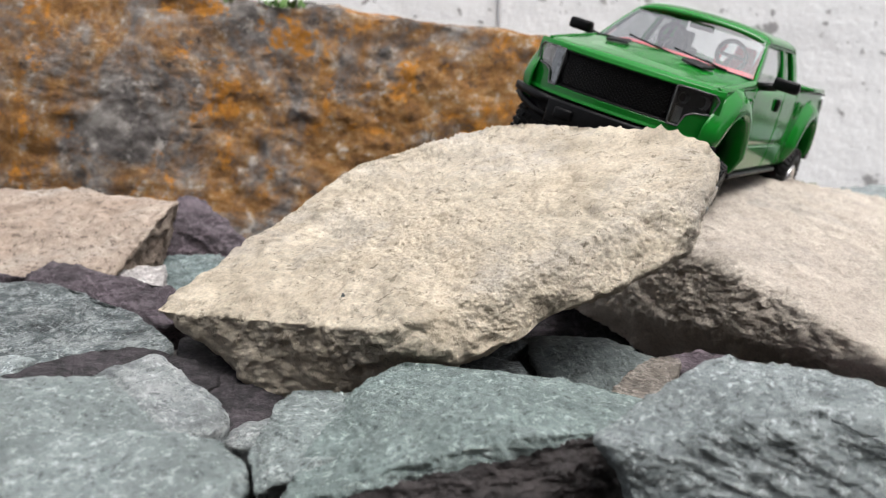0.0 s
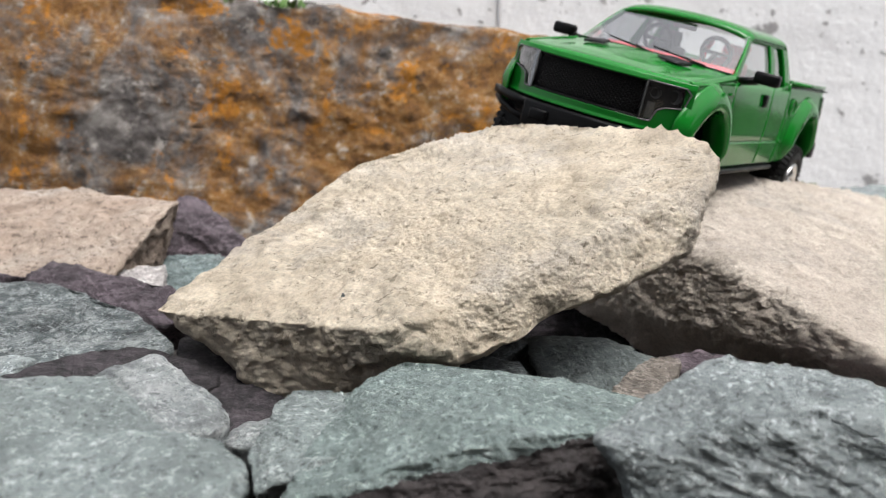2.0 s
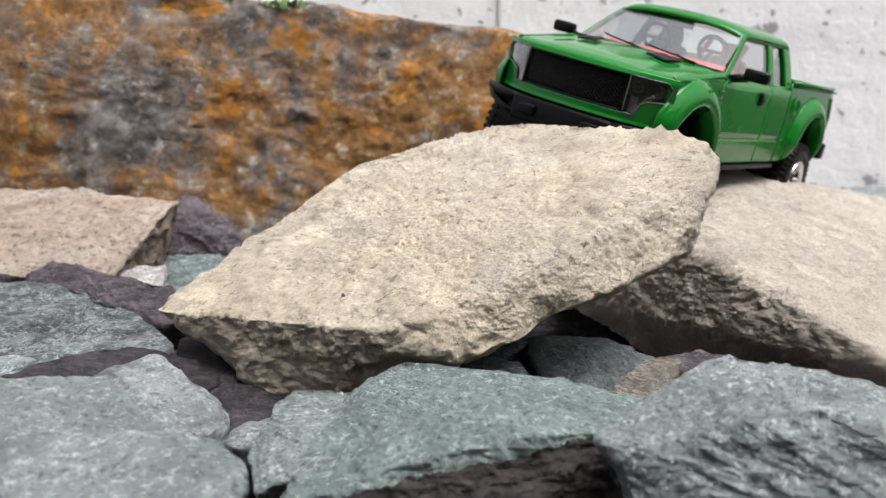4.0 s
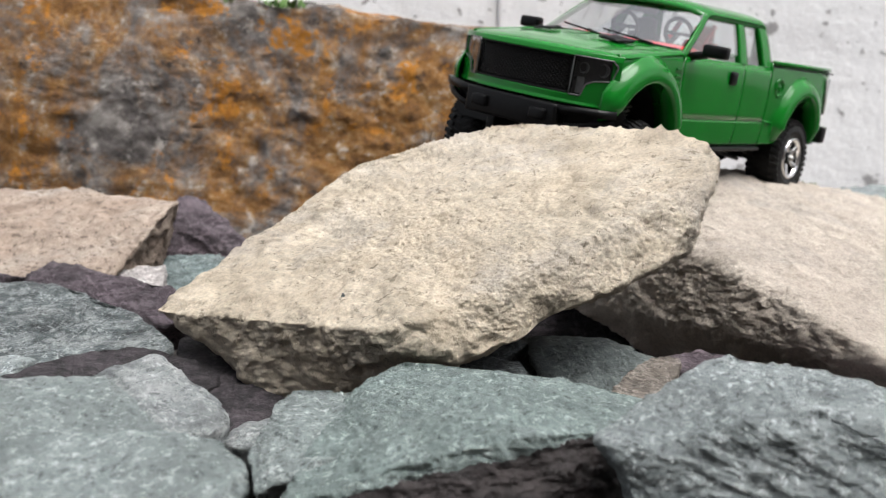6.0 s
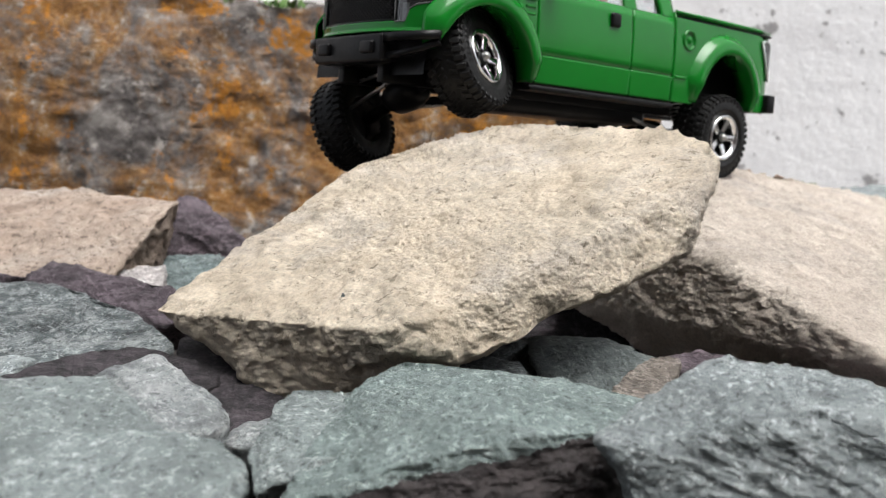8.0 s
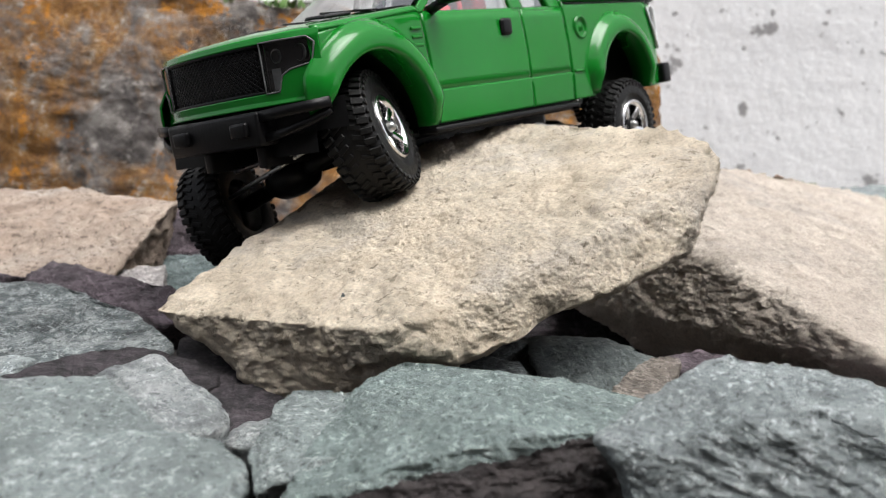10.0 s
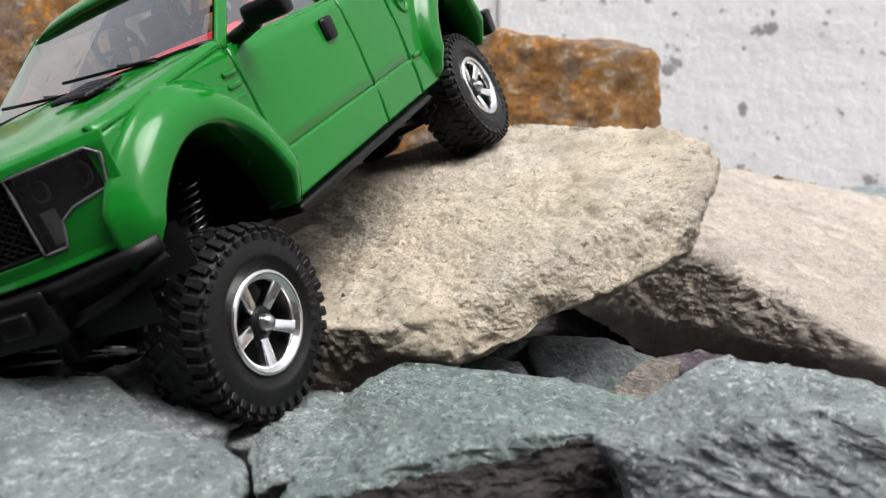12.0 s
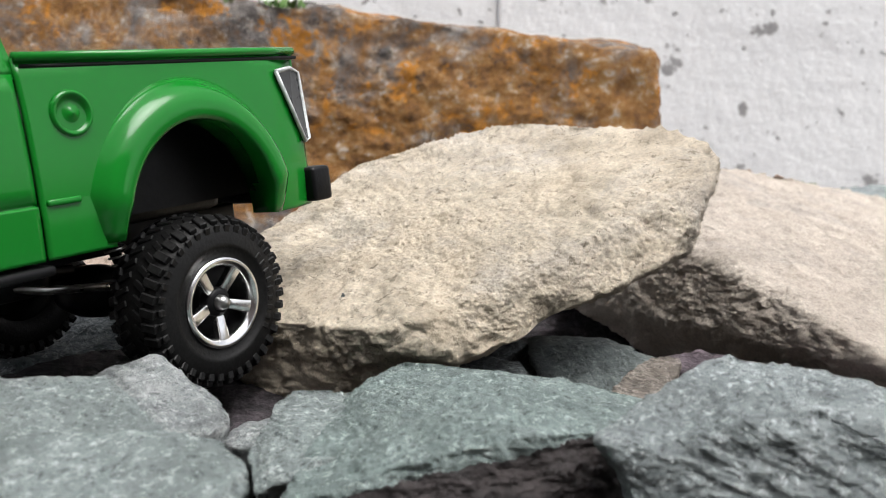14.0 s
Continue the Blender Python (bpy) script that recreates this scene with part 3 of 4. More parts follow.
LAMP_OUTLINE = [(17.6, 18.9), (20.6, 18.9), (21.6, 22.2), (23.4, 23.3), (27.6, 24.0), (28.5, 28.2), (27.2, 29.6), (17.6, 29.7)]


def inside(outline, y, z):
    hit = False
    for (ya, za), (yb, zb) in zip(outline, outline[1:] + outline[:1]):
        if (za > z) != (zb > z) and y < (yb - ya) * (z - za) / (zb - za) + ya:
            hit = not hit
    return hit


def front_opening(y, z):
    return (abs(y) < 17.5 and 19.0 < z < 29.6) or inside(LAMP_OUTLINE, abs(y), z)


def side_panel(name, x0, x1, side, parent, label=""):
    bm = bmesh.new()
    n = max(6, int(abs(x1 - x0) / 0.8))
    def f(x, v):
        lo, hi = lower_edge(x), upper_edge(x)
        z = lo + (hi - lo) * v
        return (x, side * half_width(x, z), z)
    sheet(bm, f, steps(x0, x1, n), [0, .02, .1, .2, .286, .292, .3, .308, .314, .4, .5, .6, .7, .8, .9, 1])
    if side > 0:
        bmesh.ops.reverse_faces(bm, faces=bm.faces)
    return thick(part(name, bm, GREEN, parent, label), 0.9)


def flare(arch, a0, a1, side, parent, wide):
    cx, cz, r, tall = arch
    bm = bmesh.new()
    prof = [(r, 24.5), (r, 31.5), (r + 0.15, 32.0), (r + 0.6, 32.3), (r + wide * 0.35, 32.2), (r + wide * 0.58, 31.8), (r + wide * 0.72, 31.1), (r + wide * 0.84, 30.0), (r + wide * 0.93, 29.2), (r + wide * 1.05, 28.5)]
    def f(a, k):
        rad, y = prof[int(k)]
        t = (a - a0) / (a1 - a0)
        ends = min(1.0, t / 0.1, (1 - t) / 0.1)
        if y > 29:
            y = 29.0 + (y - 29.0) * (0.25 + 0.75 * ends)
        rad = r + (rad - r) * (0.45 + 0.55 * ends)
        x = cx + rad * math.cos(radians(a))
        return (x, side * (y - (0.011 * (x - 58) ** 2 * 0.6 if x > 58 else 0)), cz + tall * rad * math.sin(radians(a)))
    sheet(bm, f, steps(a0, a1, 40), range(len(prof)))
    return thick(part("wheel_arch", bm, GREEN, parent), 0.5, 0)


def build_body(truck):
    for side in (1, -1):
        fender = side_panel("front_fender", 34.0, 69.9, side, truck)
        bm = bmesh.new()
        for k in range(3):
            box(bm, (34.8, side * 29.0 - 0.4, 25.2 + k * 2.0), (38.6, side * 29.0 + 0.3, 26.1 + k * 2.0), 0.3)
        part("side_vent", bm, GREEN, fender)
        door = side_panel("front_door", -7.6, 33.5, side, truck)
        bm = bmesh.new()
        box(bm, (-1.2, side * 29.2 - 0.6, 26.5), (3.1, side * 29.2 + 0.75, 30.9), 0.8)
        part("door_handle", bm, BLACK, door, "black plastic door handle")
        side_panel("rear_door", -28.6, -8.0, side, truck)
        bed = side_panel("bed_side", -86.0, -29.2, side, truck)
        bm = bmesh.new()
        prof = [(3.5, 0.15), (3.25, 0.7), (2.8, 0.7), (2.5, 0.1), (1.7, -0.1), (0.9, 0.5), (0.05, 0.8)]
        turned(bm, prof, 32)
        bmesh.ops.transform(bm, matrix=pose(-36.5 * MM, side * 28.9 * MM, 27.2 * MM, 0, 0, 0 if side > 0 else 180), verts=bm.verts)
        part("fuel_cap", bm, GREEN, bed)
        bm = bmesh.new()
        box(bm, (-35.5, side * 29.3 - 0.5, 14.2), (-30, side * 29.3 + 0.55, 15.2), 0.35)
        part("trim_rib", bm, GREEN, bed)
        bm = bmesh.new()
        tube(bm, [(-29.3, side * 28.2, 35.6), (-60, side * 28.3, 35.6), (-78, side * 28.2, 35.6), (-86.3, side * 26.4, 35.6)], 0.75, 8)
        part("bed_rail", bm, GREEN, bed)
        flare(FRONT_ARCH, 20, 176, side, truck, 5.9)
        flare(REAR_ARCH, 1, 181, side, truck, 5.7)
        # dark wheel houses behind the arches
        for cx, cz, r, tall in (FRONT_ARCH, REAR_ARCH):
            bm = bmesh.new()
            sheet(bm, lambda a, y: (cx + (r + 0.8) * math.cos(radians(a)), side * y, cz + tall * (r + 0.8) * math.sin(radians(a))), steps(0, 180, 20), [11, 18, 27] if cx > 0 else [24.5, 26, 28])
            part("wheel_house", bm, BLACK, truck)
    bm = bmesh.new()
    def hood(u, v):
        y = 27.6 * math.sin(v * math.pi / 2) if abs(v) < 1 else 27.6 * v
        front = nose(y) - 0.3
        x = 36.0 + (5.0 * (1 - (y / 28) ** 2)) + (front - 36.0 - 5.0 * (1 - (y / 28) ** 2)) * u
        z = 34.9 - (x - 36) / 41 * 4.4 + 0.7 * (1 - (y / 28) ** 2)
        dome = max(0.0, 1 - (abs(y) / 17) ** 4)
        z += 0.7 * dome * min(1, (1 - u) * 4)
        z -= 0.9 * max(0.0, (abs(y) - 22) / 5.6) ** 2
        if u > 0.9:
            z -= 1.1 * ((u - 0.9) / 0.1) ** 2
        return (x, y, z)
    sheet(bm, hood, steps(0, 1, 40), steps(-1, 1, 44))
    hood_ob = thick(part("hood", bm, GREEN, truck), 0.8, 0)
    for side in (1, -1):
        bm = bmesh.new()
        def vent(u, v):
            x, y = 46.0 + 7 * u, side * (10.5 + 7 * v - 1.6 * u)
            return (x, y, 35.85 - (x - 36) / 41 * 4.4 + 0.7 * (1 - (y / 28) ** 2) + 0.75 * max(0.0, 1 - (abs(y) / 17) ** 4) + 0.25 + 0.12 * math.sin(u * 50))
        sheet(bm, vent, steps(0, 1, 36), steps(0, 1, 6))
        thick(part("hood_vent", bm, BLACK, hood_ob, "black louvred hood vent"), 0.6, 0)
    # cowl under the windscreen
    bm = bmesh.new()
    sheet(bm, lambda u, v: (41.3 - 5 * (v * v) - 3.2 * u, 26.6 * v, 35.5 - 0.7 * v * v - 0.4 * u), steps(0, 1, 4), steps(-1, 1, 24))
    thick(part("cowl", bm, BLACK, truck, "black cowl below the windscreen"), 0.8)

    # front: one curved fascia with openings for the grille and the lamps
    bm = bmesh.new()
    def fascia(y, z):
        low = max(0.0, 17.2 - z)
        return (nose(y) + 0.5 * min(1.0, low) - 0.5 * max(0.0, z - 29.6), y, z)
    sheet(bm, fascia, steps(-29.2, 29.2, 232), steps(16.2, 31.0, 60))
    gone = [f for f in bm.faces if front_opening(*(f.calc_center_median().yz / MM))]
    bmesh.ops.delete(bm, geom=gone, context="FACES")
    thick(part("front_panel", bm, GREEN, truck), 0.5, 0)
    for side in (1, -1):
        bm = bmesh.new()
        def shoulder(x, u):
            y0, z0 = half_width(x, upper_edge(x)), upper_edge(x)
            y1, z1 = 26.4, 34.9 - (x - 36) / 41 * 4.4
            return (x, side * (y0 + (y1 - y0) * u), z0 + (z1 - z0) * u + 0.5 * math.sin(math.pi * u))
        sheet(bm, shoulder, steps(34.0, 68.2, 24), steps(0, 1, 5))
        thick(part("fender_shoulder", bm, GREEN, truck), 0.6, 0)
    bm = bmesh.new()
    sheet(bm, lambda y, z: (nose(y) - 1.0, y, z), steps(-17.4, 17.4, 24), [18.9, 22, 26, 29.7])
    grille = thick(part("grille", bm, BLACK, truck, "black plastic grille"), 0.5)
    bm = bmesh.new()
    for k in range(-22, 34):
        for lean in (1, -1):
            pts = []
            for i in range(13):
                z = 19.4 + i * 0.8
                y = k * 1.45 * lean + lean * (-8) + lean * (z - 19.4) * 1.25
                if abs(y) < 17:
                    pts.append((nose(y) - 0.55, y, z))
            if len(pts) > 2:
                tube(bm, pts, 0.2, 4)
    tagged(part("grille_mesh", bm, BLACK, grille, "diamond mesh of the grille"), kind="stuff")
    bm = bmesh.new()
    for z in (19.2, 29.3):
        tube(bm, [(nose(y) - 0.3, y, z) for y in steps(-17.2, 17.2, 16)], 0.4, 6)
    for y in (-17.2, 17.2):
        tube(bm, [(nose(y) - 0.3, y, z) for z in (19.2, 24, 29.3)], 0.4, 6)
    part("grille_frame", bm, BLACK, grille)
    for s in (1, -1):
        bm = bmesh.new()
        sheet(bm, lambda y, z: (nose(y) - 2.2, s * y, z), steps(16.8, 28.0, 12), steps(18.4, 30.2, 8))
        lamp = part("headlight", bm, LAMP_CUP, truck, "headlight with a smoked clear lens")
        bm = bmesh.new()
        sheet(bm, lambda y, z: (nose(y) - 0.2, s * y, z), steps(17.2, 28.9, 58), steps(18.6, 30.0, 40))
        bmesh.ops.delete(bm, geom=[f for f in bm.faces if not inside(LAMP_OUTLINE, abs(f.calc_center_median().y) / MM, f.calc_center_median().z / MM)], context="FACES")
        lens = part("lens", bm, LENS, lamp, "smoked clear lens")
        lens.visible_shadow = False
        bm = bmesh.new()
        ring = []
        for (ya, za), (yb, zb) in zip(LAMP_OUTLINE, LAMP_OUTLINE[1:] + LAMP_OUTLINE[:1]):
            ring += [(ya + (yb - ya) * k / 6, za + (zb - za) * k / 6) for k in range(6)]
        tube(bm, [(nose(y) + 0.3, s * y, z) for y, z in ring + ring[:1]], 0.21, 6)
        part("lens_edge", bm, SEAM, lamp, "pale moulded edge of the lens")
        for y, z, r in ((19.6, 26.6, 1.6), (24.6, 26.6, 1.9)):
            bm = bmesh.new()
            turned(bm, [(r, 0), (r * 0.95, -0.4), (r * 0.6, -0.8), (0.05, -0.95)], 20)
            bmesh.ops.transform(bm, matrix=pose((nose(y) - 1.4) * MM, s * y * MM, z * MM, 0, 0, -90), verts=bm.verts)
            part("reflector", bm, LAMP_BOWL, lamp, "grey lamp reflector")
        bm = bmesh.new()
        sheet(bm, lambda y, z: (nose(y) - 1.5, s * y, z), steps(18.2, 20.2, 4), steps(19.4, 24.0, 5))
        part("indicator", bm, LAMP_BOWL, lamp, "grey indicator panel")

    # cab: pillars, roof and rear wall
    def cab_y(z):
        return 27.4 - (z - 33) * 0.34 - 0.012 * max(0, z - 40) ** 2
    bm = bmesh.new()
    pillars = [((36.5, 33.0), (16.5, 13.2)), ((-4.5, -10.5), (-6.2, -10.6)), ((-23.0, -30.0), (-21.6, -28.0))]
    for s in (1, -1):
        for (b0, b1), (t0, t1) in pillars:
            def f(v, u):
                z = 32.6 + 14.6 * v
                a, b = b0 + (t0 - b0) * v, b1 + (t1 - b1) * v
                return (a + (b - a) * u, s * cab_y(z), z)
            sheet(bm, f, steps(0, 1, 12), steps(0, 1, 5))
        sheet(bm, lambda x, z: (x, s * cab_y(z), z), steps(34.5, -29.5, 40), [32.4, 33.0, 33.6])
        sheet(bm, lambda x, z: (x, s * cab_y(z), z), steps(15.5, -28.0, 40), [46.0, 46.8, 47.4])
        sheet(bm, lambda u, z: (-29.8 + (z - 34) * 0.12, s * (19 + (min(26.4, cab_y(z)) - 0.3 - 19) * u), z), steps(0, 1, 6), steps(20, 47.2, 12))
    sheet(bm, lambda y, z: (-29.8 + (z - 34) * 0.12, y, z), steps(-19, 19, 8), steps(19, 35.5, 8))
    pill = part("cab_frame", bm, GREEN, truck)
    thick(pill, 1.0, 0)
    bm = bmesh.new()
    def roof(u, v):
        y = 22.6 * math.sin(v * math.pi / 2)
        x = 17.0 + 1.2 * (1 - v * v) - (46.3 + 1.2 * (1 - v * v)) * u
        z = 46.9 + 3.9 * math.cos(v * math.pi / 2) ** 0.75 if abs(v) < 1 else 46.9
        z -= 2.1 * (max(0, 0.14 - u) / 0.14) ** 2 + 1.5 * (max(0, u - 0.9) / 0.1) ** 2 + 0.6 * (u - 0.5) ** 2
        return (x, y, z)
    sheet(bm, roof, steps(0, 1, 30), steps(-1, 1, 32))
    thick(part("roof", bm, GREEN, truck), 0.9, 0)

    # panes
    def pane(name, f, us, vs):
        bm = bmesh.new()
        sheet(bm, f, us, vs)
        ob = part(name, bm, PANE, truck, "clear plastic pane")
        ob.visible_shadow = False
        return ob
    pane("windscreen", lambda u, v: (41.0 - 5 * v * v - (24.2 - 4.2 * v * v) * u, (26.6 - 4.2 * u) * v, 35.2 - 0.9 * v * v + (13.2 + 0.0 * u) * u), steps(0, 1, 10), steps(-1, 1, 20))
    pane("rear_window", lambda y, z: (-29.4 + (z - 34) * 0.12, y, z), steps(-19, 19, 6), steps(35, 47, 6))
    for s in (1, -1):
        pane("door_window", lambda u, v: ((33.0 - 19.8 * v) * (1 - u) + (-4.5 - 1.7 * v) * u, s * (cab_y(33 + 14 * v) - 0.5), 33 + 14 * v), steps(0, 1, 8), steps(0, 1, 8))
        pane("rear_side_window", lambda u, v: (-10.5 - 12.4 * u, s * (cab_y(33 + 14 * v) - 0.5), 33 + 14 * v), steps(0, 1, 6), steps(0, 1, 6))
        # wipers and mirrors
        bm = bmesh.new()
        c = 10 if s > 0 else -6
        tube(bm, [(41.2 - 5 * (y / 26.6) ** 2, y, 35.9 + 0.12 * (c + 9 - y)) for y in (c + 9, c + 4, c - 2, c - 8)], 0.28, 6)
        tube(bm, [(41.5 - 5 * ((c + 9) / 26.6) ** 2, c + 9, 35.4), (40.2 - 5 * ((c + 2) / 26.6) ** 2, c + 2, 37.0)], 0.35, 6)
        part("wiper", bm, BLACK, truck, "black windscreen wiper")
        bm = bmesh.new()
        box(bm, (27.4, s * 35.6 - 4.0, 34.4), (31.2, s * 35.6 + 4.0, 38.2), 1.1)
        tube(bm, [(29, s * 27, 33.8), (29.4, s * 30, 34.4), (29.4, s * 33, 35.2)], 1.3, 8)
        part("wing_mirror", bm, BLACK, truck, "black wing mirror on a short arm")

    # bed and tail
    bm = bmesh.new()
    sheet(bm, lambda x, y: (x, y, 19.0 + 0.25 * math.sin(y * 2.2)), steps(-85, -31, 4), steps(-19, 19, 44))
    thick(part("bed_floor", bm, BLACK, truck, "ribbed black bed floor"), 0.8)
    for s in (1, -1):
        bm = bmesh.new()
        sheet(bm, lambda x, z: (x, s * (19.2 + 0.02 * (z - 20) * (1 if z > 20 else 0)), z), steps(-84, -31, 8), steps(10, 34, 6))
        part("inner_bed_wall", bm, BLACK, truck, "black lining of the bed")
        # added cover: stops light falling between the bed wall and the side
        bm = bmesh.new()
        sheet(bm, lambda x, y: (x, s * y, 34.6), steps(-85.5, -30, 8), steps(19, 28.3, 4))
        thick(part("bed_cap", bm, BLACK, truck, "black strip added along the bed to keep light out"), 0.6)
    bm = bmesh.new()
    sheet(bm, lambda y, z: (-86.2 + 0.9 * (abs(y) / 27) ** 4, y, z), steps(-26.6, 26.6, 20), [8, 12, 12.4, 20, 28, 34.6, 35.6])
    thick(part("tailgate", bm, GREEN, truck), 1.0, 0)
    for s in (1, -1):
        quad = [(-79.0, 31.8), (-83.6, 32.4), (-86.6, 31.6), (-87.0, 19.0), (-85.2, 18.6), (-82.0, 24.5)]
        bm = bmesh.new()
        bm.faces.new([bm.verts.new(Vector((x, s * (half_width(x, z) + 0.35), z)) * MM) for x, z in (quad if s > 0 else quad[::-1])])
        tail = thick(part("tail_light", bm, LAMP_CUP, truck, "dark tail lamp with a clear edge", smooth=False), 0.8, 0)
        bm = bmesh.new()
        tube(bm, [(x, s * (half_width(x, z) + 0.75), z) for x, z in quad + quad[:1]], 0.42, 6)
        part("lens_edge", bm, TAIL_SEAM, tail, "pale moulded edge of the lens")
    bm = bmesh.new()
    box(bm, (-89.0, -30.2, 7.0), (-84.0, 30.2, 13.6), 0.8)
    part("rear_bumper", bm, BLACK, truck, "black rear bumper")

    # front bumper
    bm = bmesh.new()
    box(bm, (73.5, -17, 8.0), (79.0, 17, 15.6), 0.9)
    bumper = part("front_bumper", bm, BLACK, truck, "black steel-style front bumper")
    for s in (1, -1):
        bm = bmesh.new()
        box(bm, (78.2, s * 11 - 2.8, 10.3), (80.2, s * 11 + 2.8, 13.6), 0.6)
        part("bumper_pad", bm, BLACK, bumper)
        bm = bmesh.new()
        tube(bm, [(77.6, s * 15, 14.3), (76.4, s * 21, 14.6), (73.6, s * 27, 14.9), (70.4, s * 31.5, 15.2)], 1.6, 4)
        part("upper_arm", bm, BLACK, bumper)
        bm = bmesh.new()
        tube(bm, [(77.0, s * 15, 9.3), (75.4, s * 22, 10.4), (72.6, s * 27.5, 11.9), (70.2, s * 31.0, 13.6)], 1.2, 4)
        part("lower_arm", bm, BLACK, bumper)
        bm = bmesh.new()
        sheet(bm, lambda y, z: (nose(y) - 1.5, s * y, z), steps(15, 31, 10), [9.5, 12, 14.5, 16.2])
        part("back_plate", bm, BLACK, bumper)
        # side steps
        bm = bmesh.new()
        box(bm, (-29.5, s * 27.0 - 3.4, 4.4), (36.0, s * 27.0 + 3.2, 5.9), 0.6)
        part("side_step", bm, BLACK, truck, "black side step")


def build_cabin(truck):
    bm = bmesh.new()
    box(bm, (13, -23.5, 26), (28, 23.5, 36.4), 3.0)
    for v in bm.verts:
        v.co.x += max(0.0, 0.036 - v.co.z) * 0.8
    part("dashboard", bm, RED, truck, "red plastic dashboard")
    bm = bmesh.new()
    box(bm, (-28, -25, 15), (34, 25, 20), 1.0)
    part("cabin_floor", bm, DARK_GREY, truck)
    for y in (11.5, -11.5):
        bm = bmesh.new()
        box(bm, (-4, y - 7, 19), (12, y + 7, 24), 2.0)
        box(bm, (-8, y - 6.5, 20), (-3, y + 6.5, 39), 2.2)
        box(bm, (-7.6, y - 3.6, 38), (-4, y + 3.6, 44), 1.4)
        part("seat", bm, RED if y > 0 else DARK_GREY, truck, "moulded bucket seat")
    for y in (11.5, -9.5):
        bm = bmesh.new()
        ring = [(11 + 1.6 * math.sin(a), y + 5.0 * math.cos(a), 40 + 4.8 * math.sin(a)) for a in [2 * math.pi * k / 24 for k in range(25)]]
        tube(bm, ring, 0.75, 6)
        tube(bm, [(18, y, 35), (11, y, 40)], 0.9, 6)
        tube(bm, [(11, y - 4.8, 40), (11, y + 4.8, 40)], 0.6, 6)
        part("steering_wheel" if y > 0 else "grab_handle", bm, BLACK, truck, "black plastic ring")
    bm = bmesh.new()
    for y in (6, 19):
        tube(bm, [(4, y, 22), (7, y, 38), (2, y, 44)], 0.9, 6)
    part("roll_bar", bm, RED, truck, "red roll bar")
    bm = bmesh.new()
    box(bm, (14.2, -4.2, 45.2), (15.6, 4.2, 47.4), 0.5)
    part("rear_view_mirror", bm, DARK_GREY, truck)


def build_frame(truck):
    for s in (1, -1):
        bm = bmesh.new()
        box(bm, (-80, s * 10 - 1.6, 3.0), (74, s * 10 + 1.6, 8.0), 0.5)
        part("frame_rail", bm, BLACK, truck)
        for x in (54, -54):
            bm = bmesh.new()
            foot, lean = (50.5 if x > 0 else -50), (-8.5 if x > 0 else 6)
            coil = [(foot + lean * a / (math.pi * 26) + 1.8 * math.cos(a), s * 16.5 + 1.8 * math.sin(a), 0.5 + 16.5 * a / (math.pi * 26)) for a in [math.pi * 26 * k / 208 for k in range(209)]]
            tube(bm, coil, 0.24, 5)
            spring = part("coil_spring", bm, STEEL, truck, "thin steel coil spring")
            bm = bmesh.new()
            tube(bm, [(foot, s * 16.5, -1), (foot + lean * 1.15, s * 16.5, 20)], 1.0, 10)
            part("damper", bm, BLACK, spring)
            bm = bmesh.new()
            sg = 1 if x > 0 else -1
            tube(bm, [(x - sg * 3, s * 13, -2.5), (x - sg * 16, s * 11, -0.5), (x - sg * 30, s * 9, 3.5)], 0.75, 8)
            part("suspension_link", bm, STEEL, truck, "steel suspension link")
    bm = bmesh.new()
    box(bm, (-12, -8, 0.5), (16, 8, 9), 1.5)
    box(bm, (-34, -5, 1), (-10, 5, 8), 1.5)
    part("gearbox", bm, BLACK, truck)
    bm = bmesh.new()
    tube(bm, [(50, 0, 0), (15, 0, 3)], 1.3, 10)
    part("drive_shaft", bm, BLACK, truck)
    bm = bmesh.new()
    tube(bm, [(-50, 0, 0), (-12, 0, 3)], 1.3, 10)
    part("drive_shaft", bm, BLACK, truck)
    bm = bmesh.new()
    box(bm, (-76, -13, 7.5), (71, 13, 15.5), 2)
    part("underbody_tray", bm, BLACK, truck)
    bm = bmesh.new()
    box(bm, (36.5, -12, 15), (71, 12, 28), 2)
    part("motor_tray", bm, BLACK, truck)
    bm = bmesh.new()
    box(bm, (-40, -11, -1.5), (34, 11, 7), 2.5)
    part("skid_plate", bm, BLACK, truck)


def build_axle(truck, front):
    bm = bmesh.new()
    tube(bm, [(0, -21, 0), (0, -5, 0), (0, 5, 0), (0, 21, 0)], 2.0, 12)
    axle = part("front_axle" if front else "rear_axle", bm, BLACK, truck, "black axle casing")
    bm = bmesh.new()
    turned(bm, [(0.1, -5.2), (3.4, -5.0), (5.2, -3.2), (5.8, 0), (5.2, 3.2), (3.4, 5.0), (0.1, 5.2)], 24)
    bmesh.ops.scale(bm, vec=(1.15, 1.3, 0.85), verts=bm.verts)
    part("differential", bm, BLACK, axle)
    if front:
        bm = bmesh.new()
        tube(bm, [(8.5, -17, 1.5), (8.5, 17, 1.5)], 0.6, 8)
        tube(bm, [(9.5, 15, 2.2), (11.5, -6, 5.5)], 0.6, 8)
        part("tie_rod", bm, STEEL, axle, "steel tie rod")
    return axle


